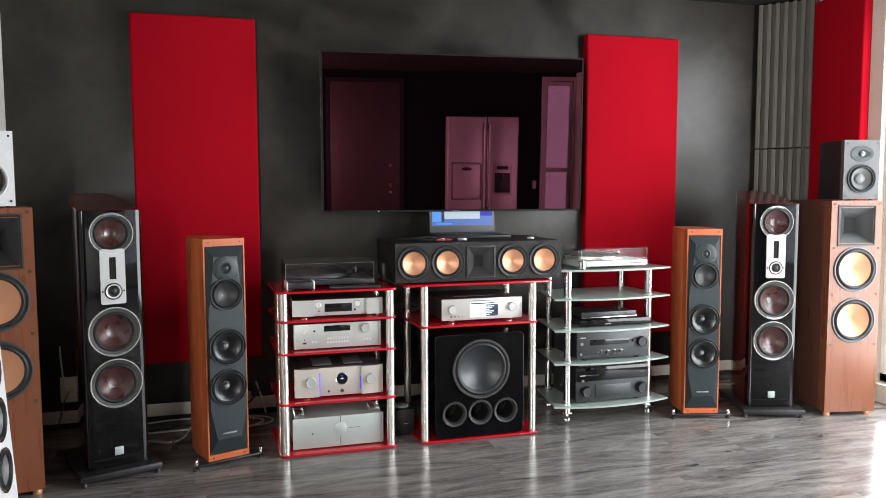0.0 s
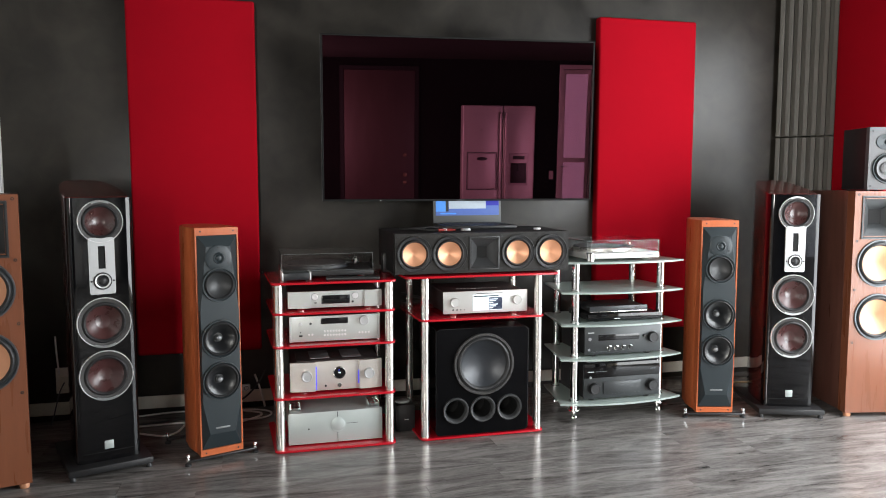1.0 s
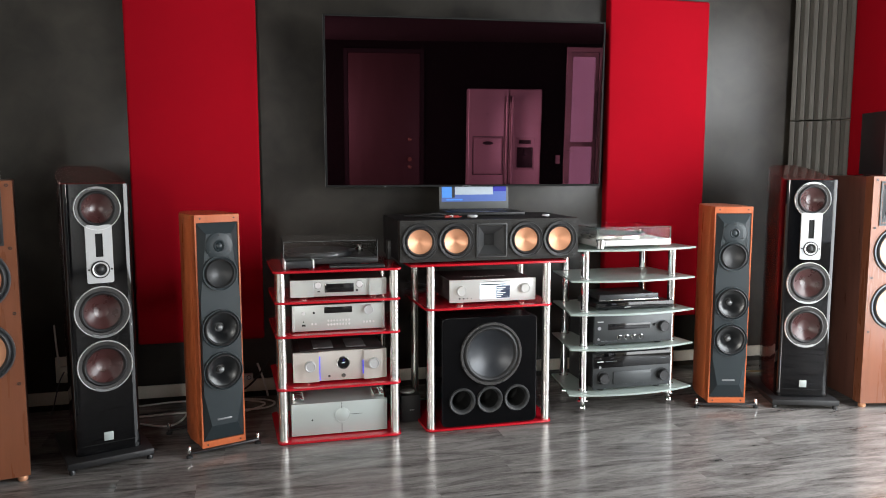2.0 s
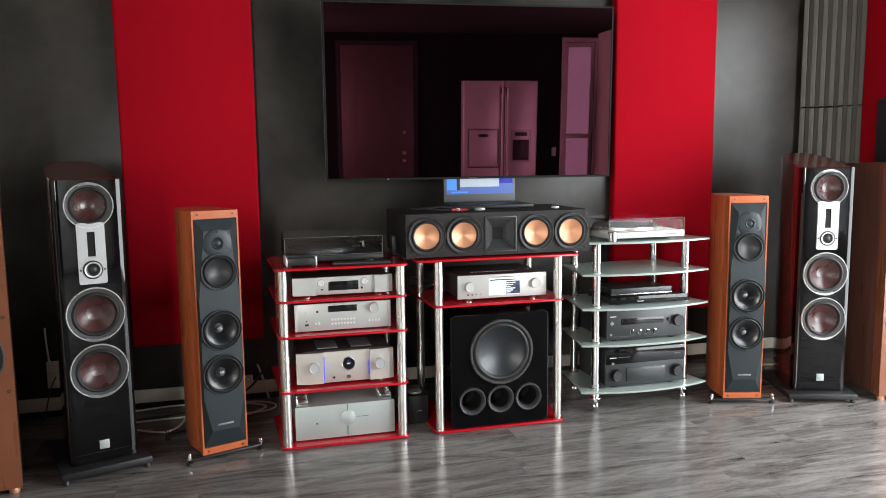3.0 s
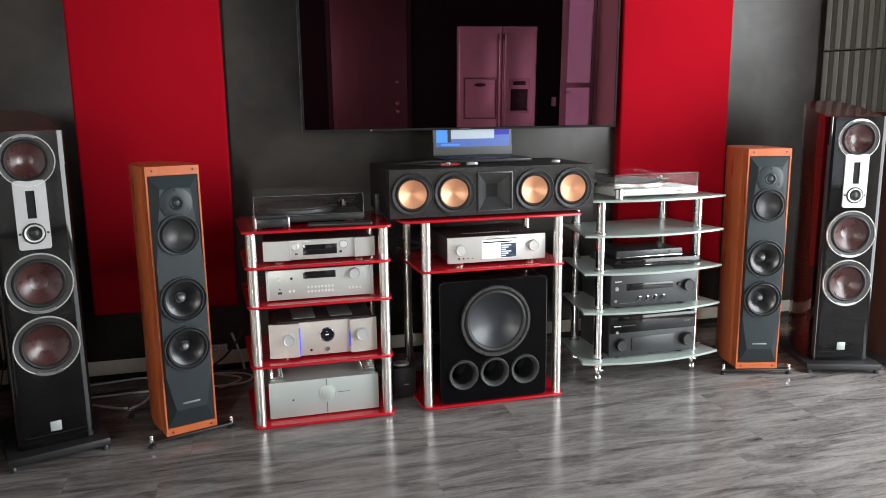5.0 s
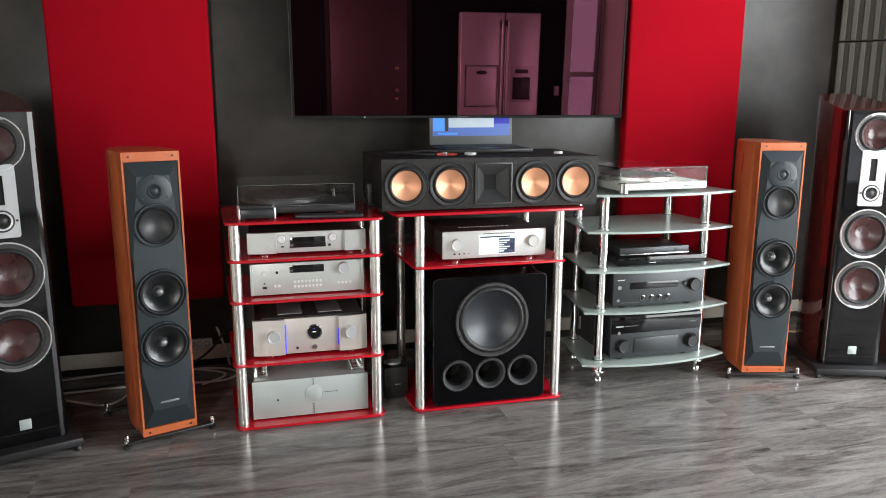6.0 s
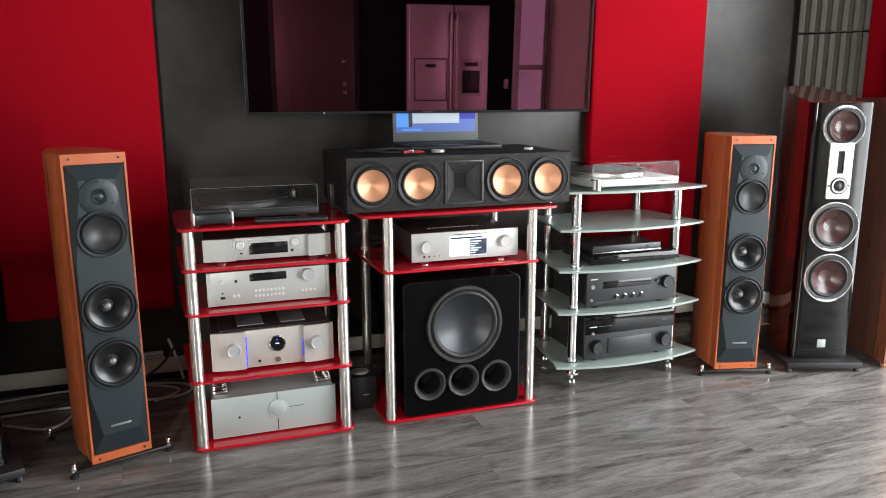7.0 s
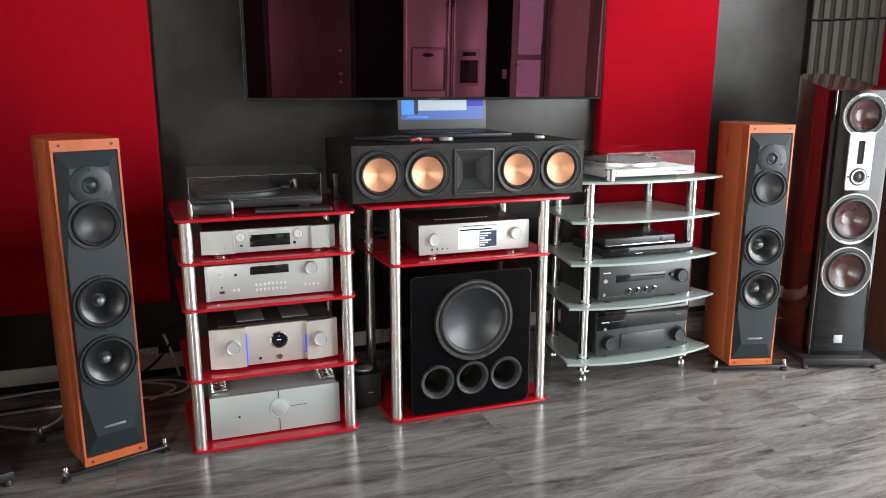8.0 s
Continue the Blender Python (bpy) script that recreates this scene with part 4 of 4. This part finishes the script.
def black_receiver(yf, x0, x1, z0, z1, label):
    t, w, h = unit("receiver", label, "receiver", x0, x1, yf, z0, z1, 0.29, M_receiver, M_black, 0.012)
    part("display", box(B(), -0.130, 0.085, -0.0012, 0.001, 0.078, 0.106, 0.0005), M_window, t)
    knob(t, w - 0.045, 0.085, 0, 0.026, 0.020, M_black, "volume_knob")
    knob(t, 0.112, 0.092, 0, 0.008, 0.008, M_black)
    for i in range(4):
        knob(t, -0.072 + 0.037 * i, 0.040, 0, 0.0095, 0.014, M_black, "tone_knob")
        part("knob_ring", lathe(B(), [(0.0118, 0), (0.0118, 0.003), (0.0100, 0.004)], -0.072 + 0.037 * i, 0, 0.040, seg=20), M_chrome, t)
    part("button", lathe(B(), [(0.008, 0), (0.008, 0.004), (0, 0.004)], -w + 0.025, 0, 0.088, seg=16), M_cap_silver, t)
    part("socket", lathe(B(), [(0.006, 0), (0.006, 0.002), (0, 0.002)], -w + 0.022, 0, 0.036, seg=14), M_cap_silver, t)
    bars(t, -w + 0.016, 0.116, 0, 0.030, 0.004, M_silver)
    bars(t, -0.165, 0.024, 0, 0.080, 0.002, M_grey_ring, 4)
    return t


def av_receiver(yf, x0, x1, z0, z1):
    t, w, h = unit("receiver", "black home cinema receiver with two large knobs", "receiver", x0, x1, yf, z0, z1, 0.29, M_receiver, M_black, 0.012)
    part("upper_band", box(B(), -w, w, -0.004, 0.001, h * 0.62, h, 0.002), M_black_gloss, t)
    part("door_flap", box(B(), -0.098, 0.098, -0.005, 0.001, 0.032, 0.092, 0.002), M_receiver, t)
    for x in (-w + 0.052, w - 0.042):
        knob(t, x, 0.064, 0, 0.026, 0.024, M_black, "selector_knob")
        part("knob_ring", lathe(B(), [(0.033, 0), (0.033, 0.004), (0.029, 0.004), (0.0265, 0.001)], x, 0, 0.064), M_black, t)
    part("button", lathe(B(), [(0.006, 0), (0.006, 0.003), (0, 0.003)], -w + 0.033, -0.004, 0.118, seg=14), M_cap_silver, t)
    bars(t, -w + 0.018, 0.142, -0.004, 0.032, 0.004, M_silver)
    bars(t, -w + 0.058, 0.143, -0.004, 0.060, 0.002, M_grey_ring, 2)
    bars(t, w - 0.055, 0.143, -0.004, 0.028, 0.003, M_grey_ring)
    # pale plates on the case top imitate the glass shelf's reflection
    for i in range(5):
        part("vent_panel", box(B(), -0.17 + i * 0.062, -0.115 + i * 0.062, 0.03, 0.20, h - 0.0028, h + 0.001, 0), M_grey_ring, t)
    return t


black_receiver(3.325, 1.632, 2.032, 0.3185, 0.475, "black stereo receiver on the frosted glass shelf")
av_receiver(3.325, 1.630, 2.031, 0.1035, 0.287)

t, w, h = unit("disc_player", "thin black video disc player", "disc player", 1.655, 2.052, 3.345, 0.4825, 0.520, 0.24, M_black_gloss, M_black, 0.006)
part("display", box(B(), -0.05, 0.08, -0.001, 0.001, 0.016, 0.024, 0), M_window, t)
bars(t, -0.06, 0.013, 0, 0.03, 0.003, M_silver)
t, w, h = unit("network_player", "small black network player stacked on the disc player", "media player", 1.672, 1.978, 3.362, 0.5205, 0.556, 0.20, M_gunmetal, M_black, 0.006)
part("chrome_strip", box(B(), -w, w, -0.0015, 0.001, 0.006, 0.010, 0.0005), M_chrome, t)
part("button", lathe(B(), [(0.006, 0), (0.006, 0.002), (0, 0.002)], w - 0.06, 0, 0.022, seg=14), M_black, t)


def turntable(name_label, x, y, z, turn, w, d, ph, lid_h, plinth_mat, lid_mat, platter_mat):
    t = thing("turntable", x, y, z, turn, name_label, "turntable")
    f = 0.012
    part("plinth", box(B(), -w, w, 0, d, f, f + ph, 0.004), plinth_mat, t)
    for fx in (-w + 0.05, w - 0.05):
        for fy in (0.05, d - 0.05):
            part("foot", lathe(B(), [(0.018, 0), (0.020, 0.004), (0.020, f + 0.0005), (0, f + 0.0005)], fx, fy, 0, "up", 18), M_satin_alu, t)
    z1 = f + ph
    pl = part("platter", lathe(B(), [(0.145, z1 + 0.002), (0.148, z1 + 0.006), (0.148, z1 + 0.018), (0.143, z1 + 0.020), (0.05, z1 + 0.020), (0.0, z1 + 0.020)], -0.04, d / 2, 0, "up", 48), platter_mat, t)
    part("mat", lathe(B(), [(0.138, z1 + 0.0202), (0.138, z1 + 0.023), (0.0, z1 + 0.023)], -0.04, d / 2, 0, "up", 40), M_rubber, pl)
    part("spindle", rod(B(), (-0.04, d / 2, z1 + 0.018), (-0.04, d / 2, z1 + 0.032), 0.003), M_chrome, pl)
    arm = part("tonearm", rod(rod(B(), (w - 0.05, d - 0.08, z1), (w - 0.05, d - 0.08, z1 + 0.03), 0.016), (w - 0.05, d - 0.06, z1 + 0.032), (w - 0.10, 0.11, z1 + 0.026), 0.004), M_chrome, t)
    part("headshell", box(B(), w - 0.115, w - 0.09, 0.08, 0.115, z1 + 0.021, z1 + 0.028, 0.001), M_black, arm)
    # the dust cover is a shell, open below
    bm = B()
    e, q = 0.0035, z1 + lid_h
    box(bm, -w + 0.002, w - 0.002, 0.004, 0.004 + e, z1 + 0.001, q - e, 0)
    box(bm, -w + 0.002, w - 0.002, d - 0.004 - e, d - 0.004, z1 + 0.001, q - e, 0)
    box(bm, -w + 0.002, -w + 0.002 + e, 0.0042 + e, d - 0.0042 - e, z1 + 0.001, q - e, 0)
    box(bm, w - 0.002 - e, w - 0.002, 0.0042 + e, d - 0.0042 - e, z1 + 0.001, q - e, 0)
    box(bm, -w + 0.002, w - 0.002, 0.004, d - 0.004, q - e + 0.0002, q, 0.001, 1)
    lid = part("dust_cover", bm, lid_mat, t, "transparent dust cover")
    lid.visible_shadow = False
    for ax in (-w + 0.002, w - 0.0036):
        part("lid_edge", box(B(), ax, ax + 0.0016, 0.0022, 0.0036, z1 + 0.001, q, 0), M_lid_edge, lid)
    part("lid_edge", box(B(), -w + 0.004, w - 0.004, 0.0022, 0.0036, q - 0.0010, q, 0), M_lid_edge, lid)
    part("lid_edge", box(B(), -w + 0.004, w - 0.004, 0.0022, 0.0036, z1 + 0.001, z1 + 0.0020, 0), M_lid_edge, lid)
    return t, z1


tt, zz = turntable("dark turntable under a smoked dust cover", 0.428, 3.350, 0.7335, 0, 0.200, 0.31, 0.024, 0.074, M_black, M_acrylic, M_gunmetal)

tt, zz = turntable("silver turntable with a clear dust cover", 1.815, 3.305, 0.7795, 2, 0.192, 0.29, 0.028, 0.058, M_white_alu, M_acrylic_clear, M_satin_alu)
bars(tt, 0.085, 0.024, 0, 0.075, 0.004, M_gunmetal)
bars(tt, -0.165, 0.026, 0, 0.016, 0.005, M_gunmetal)
part("speed_dial", lathe(B(), [(0.020, 0.004), (0.020, 0.040), (0.017, 0.043), (0, 0.043)], -0.172, 0.008, 0, "up", 24), M_chrome, tt)


# ---- small things on the racks ----
def phono_box():
    t = thing("phono_stage", 0.292, 3.300, 0.7335, 4, "small dark phono stage with silver ends", "phono stage")
    part("case", box(B(), -0.055, 0.055, 0, 0.09, 0.004, 0.036, 0.004), M_gunmetal, t)
    for s in (-1, 1):
        part("end_cap", box(B(), min(s * 0.0553, s * 0.061), max(s * 0.0553, s * 0.061), -0.003, 0.092, 0.002, 0.039, 0.002), M_silver_ring, t, "silver end cap")
    for x in (-0.045, 0.045):
        part("foot", box(B(), x - 0.006, x + 0.006, 0.01, 0.08, 0, 0.0038, 0), M_rubber, t)


phono_box()
t = thing("remote_control", 0.530, 3.296, 0.7335, -6, "slim black remote control lying on the red shelf", "remote control")
part("body", box(B(), -0.115, 0.115, -0.018, 0.018, 0, 0.014, 0.005, 3), M_black, t)
for i in range(9):
    part("button", box(B(), -0.095 + i * 0.021, -0.083 + i * 0.021, -0.008, 0.008, 0.0138, 0.0155, 0.001, 1), M_rubber, t)


def laptop():
    t = thing("laptop", 1.172, 3.500, 0.9275, 0, "open dark laptop showing a blue desktop", "laptop")
    w, d = 0.178, 0.245
    b = part("base", box(B(), -w, w, 0, d, 0.002, 0.018, 0.004), M_black, t)
    part("keyboard", box(B(), -w + 0.025, w - 0.025, 0.09, d - 0.035, 0.0178, 0.0192, 0.0005), M_black_matt, b)
    for r in range(5):
        for c in range(14):
            part("key", box(B(), -w + 0.028 + c * 0.0215, -w + 0.046 + c * 0.0215, 0.094 + r * 0.0225, 0.112 + r * 0.0225, 0.0190, 0.0208, 0), M_black, b)
    part("touchpad", box(B(), -0.05, 0.04, 0.015, 0.075, 0.0178, 0.0186, 0), M_gunmetal, b)
    tilt = Matrix.Translation((0, d - 0.004, 0.020)) @ pose(0, 0, 0, -3.5, 0, 0)
    bm = box(B(), -w, w, 0, 0.008, 0, 0.232, 0.003)
    bm.transform(tilt)
    lid = part("lid", bm, M_laptop, t, "grey plastic screen lid")
    for x0, x1, z0, z1, y, m in ((-w + 0.012, w - 0.012, 0.036, 0.220, 0.001, M_screen_blue), (-w + 0.014, -0.115, 0.056, 0.218, 0.002, M_screen_light), (-0.114, -0.100, 0.056, 0.218, 0.002, M_black), (-0.098, 0.096, 0.070, 0.210, 0.002, M_screen_white), (0.098, w - 0.013, 0.085, 0.218, 0.002, M_screen_navy), (-w + 0.035, -0.06, 0.042, 0.049, 0.002, M_screen_light)):
        bm = box(B(), x0, x1, -y, 0.0005, z0, z1, 0)
        bm.transform(tilt)
        part("screen", bm, m, lid)
    for x in (-0.14, 0.14):
        part("foot", box(B(), x - 0.01, x + 0.01, 0.02, 0.03, 0, 0.0021, 0), M_rubber, t)


laptop()
single("puck", lathe(B(), [(0.0, 0), (0.016, 0.0), (0.018, 0.003), (0.016, 0.009), (0, 0.010)], axis="up", seg=20), M_silver_ring, 1.425, 3.43, 0.9275, 0, "small silver puck on the centre speaker", "puck")
single("tin", lathe(B(), [(0.0, 0), (0.023, 0.0), (0.024, 0.004), (0.022, 0.010), (0, 0.011)], axis="up", seg=20), M_white_ring, 1.075, 3.440, 0.9275, 0, "small white tin beside the laptop", "tin")


t = thing("box", 0.712, 3.52, 0.7335, 0, "small upright black box beside the turntable", "electronic box")
part("body", box(B(), -0.014, 0.016, 0, 0.05, 0, 0.088, 0.004), M_black, t)
part("dial_mark", lathe(B(), [(0.009, 0), (0.009, 0.001), (0.007, 0.001), (0.007, 0.0)], 0.001, 0, 0.05, seg=18), M_grey_ring, t)

# tangle of leads on the centre speaker
for k, (dx, dy) in enumerate(((0, 0), (0.03, 0.02), (-0.02, 0.035))):
    tube("cable", [(0.80 + dx, 3.50 + dy, 0.933), (0.86 + dx, 3.44 + dy, 0.940), (0.93 + dx, 3.47 - dy, 0.950), (0.99, 3.42 + dy, 0.934), (0.90 + dx, 3.40 + dy, 0.932), (0.84, 3.47 + dy, 0.936)], 0.0045, M_rubber, "thin black lead tangled on the speaker", "cable")
for x, y, a, m, lab in ((0.955, 3.415, 20, M_plug_red, "small red plug lying on the speaker"), (0.975, 3.430, 10, M_white, "small white plug lying on the speaker"), (0.995, 3.405, -8, M_plug_red, "small red plug lying on the speaker")):
    single("plug", rod(rod(B(), (-0.018, 0, 0.006), (0.008, 0, 0.006), 0.006), (0.008, 0, 0.006), (0.020, 0, 0.006), 0.003), m, x, y, 0.9275, a, lab, "plug")

# ---- the kitchen end, behind the walk ----
def fridge():
    t = thing("fridge", 2.135, -1.90, 0, 180, "tall pale steel side by side fridge with a dispenser", "fridge")
    part("body", box(B(), -0.455, 0.455, 0.056, 0.28, 0.02, 1.71, 0.006), M_fridge, t)
    for x0, x1, hx in ((-0.455, -0.053, -0.082), (-0.047, 0.455, -0.018)):
        d = part("door", box(B(), x0, x1, 0, 0.055, 0.06, 1.71, 0.014, 3), M_fridge, t)
        part("handle", rod(B(), (hx, -0.040, 0.50), (hx, -0.040, 1.62), 0.013), M_fridge, d)
        for z in (0.53, 1.59):
            part("handle_post", box(B(), hx - 0.013, hx + 0.013, -0.048, 0.002, z - 0.035, z + 0.035, 0.004), M_gunmetal, d)
    disp = part("dispenser", box(B(), -0.375, -0.135, -0.006, 0.001, 0.72, 1.12, 0.006), M_fridge, t, "framed ice and water dispenser")
    part("recess", box(B(), -0.355, -0.155, -0.0085, -0.0055, 0.75, 1.00, 0.004), M_black, disp)
    part("control_strip", box(B(), -0.330, -0.180, -0.0085, -0.0055, 1.045, 1.09, 0.002), M_black, disp)
    part("spout", box(B(), -0.275, -0.235, -0.020, -0.0080, 0.90, 0.99, 0.004), M_gunmetal, disp)
    hatch = part("hatch", box(B(), 0.03, 0.388, -0.014, 0.001, 0.67, 1.12, 0.016, 3), M_fridge, t)
    part("hatch_seam", board(B(), rect_points(0.018, 0.400, 0.658, 1.132), [rect_points(0.026, 0.392, 0.666, 1.124)], -0.002, 0.001), M_gunmetal, hatch)
    part("hatch_handle", lathe(B(), [(0.022, 0.014), (0.020, 0.024), (0.012, 0.026), (0, 0.026)], 0.21, 0, 1.05, seg=28, sx=3.0), M_gunmetal, hatch)
    part("plinth", box(B(), -0.44, 0.44, 0.03, 0.26, 0, 0.0198, 0), M_black, t)


fridge()
d = thing("door_1", 0.64, WY0, 0, 180, "closed plain brown door with round knobs", "door", kind="structure")
part("frame", board(B(), rect_points(-0.50, 0.50, 0, 2.19), [rect_points(-0.45, 0.45, 0.001, 2.14)], -0.02, 0.0), M_black_matt, d)
lf = part("leaf", box(B(), -0.446, 0.446, -0.016, -0.001, 0.006, 2.136, 0.002), M_door, d)
part("door_handle", lathe(B(), [(0.024, 0.016), (0.024, 0.020), (0.010, 0.022), (0.010, 0.05), (0.026, 0.055), (0.026, 0.075), (0, 0.08)], -0.325, 0, 0.83), M_brass, lf)
for z in (0.73, 1.08):
    part("lock_plate", lathe(B(), [(0.022, 0.016), (0.022, 0.026), (0.014, 0.030), (0, 0.030)], -0.325, 0, z), M_brass, lf)
d = thing("door_2", 3.18, WY0, 0, 180, "narrow white framed glazed door to the daylight", "door", kind="structure")
part("frame", board(B(), rect_points(-0.215, 0.235, 0.002, 2.24), [rect_points(-0.188, 0.188, 0.003, 2.188)], -0.03, -0.0005), M_white, d)
lf = part("leaf", board(B(), rect_points(-0.186, 0.186, 0.006, 2.186), [rect_points(-0.145, 0.145, 0.30, 1.00), rect_points(-0.145, 0.145, 1.06, 2.13)], 0.02, 0.055), M_white, d)
for z0, z1 in ((0.30, 1.00), (1.06, 2.13)):
    p = part("pane", box(B(), -0.1448, 0.1448, 0.034, 0.040, z0 + 0.0002, z1 - 0.0002, 0), M_pane, lf)
    p.visible_shadow = False
part("door_handle", rod(rod(B(), (0.165, 0.02, 0.95), (0.165, -0.03, 0.95), 0.009), (0.168, -0.03, 0.95), (0.09, -0.03, 0.95), 0.008), M_satin_alu, lf)
structure("backdrop", box(B(), 2.2, 4.4, WY0 - 0.92, WY0 - 0.90, -0.05, 3.0, 0), M_outside, "pale daylight seen beyond the glazed door", "backdrop")
t = thing("light_switch", 2.875, WY0, 0.78, 180, "small white light switch beside the pale door", "light switch")
part("plate", box(B(), -0.028, 0.028, -0.008, 0, 0, 0.11, 0.003), M_white, t)
part("rocker", box(B(), -0.012, 0.012, -0.012, -0.0083, 0.035, 0.075, 0.002), M_white, t)

# curtain beside the glazed opening
bm = B()
n = 60
pts = [(0.020 + 0.016 * math.sin(i * 0.55) + 0.006 * math.sin(i * 2.1), 0.34 * i / n) for i in range(n + 1)]
lo = [bm.verts.new((-x, y, 0.02)) for x, y in pts]
hi = [bm.verts.new((-x, y, 2.20)) for x, y in pts]
for i in range(n):
    bm.faces.new((lo[i], lo[i + 1], hi[i + 1], hi[i]))
bmesh.ops.solidify(bm, geom=bm.faces[:], thickness=0.003)
cur = single("curtain", bm, M_curtain, WX1 - 0.01, -0.78, 0, 0, "cream curtain drawn back from the glazed door", "curtain")


# ---- cables and sockets behind the speakers ----
o = thing("power_outlet", -0.772, WY1 - 0.001, 0.137, 0, "white double wall socket with plugs", "power outlet")
part("plate", box(B(), -0.045, 0.045, -0.010, 0, 0, 0.125, 0.003), M_skirting, o)
part("plug", box(B(), -0.02, 0.022, -0.045, -0.0103, 0.03, 0.085, 0.006), M_skirting, o)
tube("cable", [(-0.808, 3.955, 0.42), (-0.806, 3.95, 0.36), (-0.80, 3.94, 0.30), (-0.79, 3.93, 0.24)], 0.004, M_white_cable, "thin pale cable hanging above the socket", "cable")
tube("cable", [(-0.77, 3.93, 0.20), (-0.80, 3.90, 0.15), (-0.80, 3.91, 0.09), (-0.83, 3.90, 0.006)], 0.003, M_grey_ring, "thin grey lead trailing from the socket", "cable")
tube("cable", [(-0.60, 3.77, 0.005), (-0.42, 3.775, 0.006), (-0.24, 3.785, 0.008), (-0.10, 3.77, 0.008), (0.03, 3.765, 0.006), (0.134, 3.75, 0.008), (0.195, 3.80, 0.010), (0.18, 3.88, 0.008), (0.10, 3.925, 0.006), (0.02, 3.93, 0.006)], 0.0046, M_white_cable, "pale grey cable looped on the floor", "cable")
tube("cable", [(-0.52, 3.74, 0.005), (-0.40, 3.675, 0.005), (-0.31, 3.600, 0.005), (-0.245, 3.625, 0.006), (-0.215, 3.72, 0.008), (-0.205, 3.86, 0.020), (-0.12, 3.93, 0.030), (0.03, 3.90, 0.012), (0.14, 3.84, 0.014), (0.155, 3.77, 0.020), (0.05, 3.74, 0.006)], 0.0046, M_white_cable, "pale grey cable looped on the floor", "cable")
tube("cable", [(-0.70, 3.90, 0.005), (-0.45, 3.91, 0.012), (-0.32, 3.90, 0.030), (-0.18, 3.90, 0.026), (-0.05, 3.91, 0.008)], 0.004, M_white_cable, "pale cable lying along the skirting", "cable")
tube("cable", [(-0.55, 3.80, 0.008), (-0.30, 3.78, 0.012), (-0.05, 3.84, 0.03), (0.10, 3.86, 0.09), (0.16, 3.88, 0.22)], 0.005, M_black, "black cable trailing along the wall", "cable")
tube("cable", [(0.108, 3.93, 0.185), (0.122, 3.925, 0.145), (0.138, 3.92, 0.10), (0.155, 3.91, 0.02)], 0.0055, M_white_cable, "pale cable rising behind the rack", "cable")
tube("cable", [(0.80, 3.60, 0.62), (0.86, 3.66, 0.60), (0.95, 3.68, 0.56), (1.05, 3.70, 0.58)], 0.006, M_black, "black cable slung behind the rack", "cable")
tube("cable", [(0.80, 3.62, 0.58), (0.86, 3.66, 0.55), (0.95, 3.68, 0.57), (1.05, 3.70, 0.60)], 0.005, M_rubber, "black cable slung behind the rack", "cable")
tube("cable", [(2.70, 3.75, 0.01), (2.85, 3.70, 0.03), (2.78, 3.64, 0.012), (2.92, 3.62, 0.02), (2.98, 3.74, 0.04)], 0.006, M_brass, "brownish cable coiled by the skirting", "cable")

t = thing("power_strip", 0.035, WY1 - 0.001, 0.097, 0, "white power strip fixed above the skirting", "power strip")
part("body", box(B(), -0.050, 0.050, -0.036, 0, 0, 0.028, 0.004), M_white, t)
for k in range(3):
    part("socket", lathe(B(), [(0.011, 0), (0.011, 0.0012), (0.009, 0.0012), (0.009, 0.0002)], -0.030 + 0.030 * k, -0.036, 0.014, seg=16), M_grey_ring, t)

t = thing("power_conditioner", 0.782, 3.42, 0, 0, "small black box with a pale cap on the floor", "electronic box")
part("body", box(B(), -0.045, 0.045, 0, 0.12, 0, 0.125, 0.004), M_black, t)
part("cap", lathe(B(), [(0.026, 0.1252), (0.028, 0.128), (0.026, 0.134), (0, 0.135)], -0.006, 0.05, 0, "up", 20, 1.2), M_grey_alu, t)
bars(t, -0.005, 0.055, 0, 0.020, 0.003, M_silver)


# ---- laminate floor, board by board ----
sub = structure("floor", box(B(), WX0 - 0.12, WX1 + 0.12, WY0 - 0.12, WY1 + 0.12, -0.06, -0.0045, 0), M_joint, "grey brown oak laminate floor with a satin sheen", "floor")
PW, PLEN = 0.172, 1.16


def plank_mesh(length):
    return finish(box(B(), 0, length - 0.0005, 0, PW - 0.0005, -0.004, 0.0, 0), M_floor, False)


rng = random.Random(4)
cut = {}
y = WY0
while y < WY1:
    x = WX0 - rng.uniform(0.1, PLEN - 0.1)
    while x < WX1:
        a, b = max(x, WX0), min(x + PLEN, WX1)
        if b - a > 0.02:
            key = round(b - a, 3)
            if key not in cut:
                cut[key] = plank_mesh(b - a)
            p = new("plank", cut[key])
            p.parent = sub
            p.location = (a * PLAN, y * PLAN, 0)
        x += PLEN
    y += PW
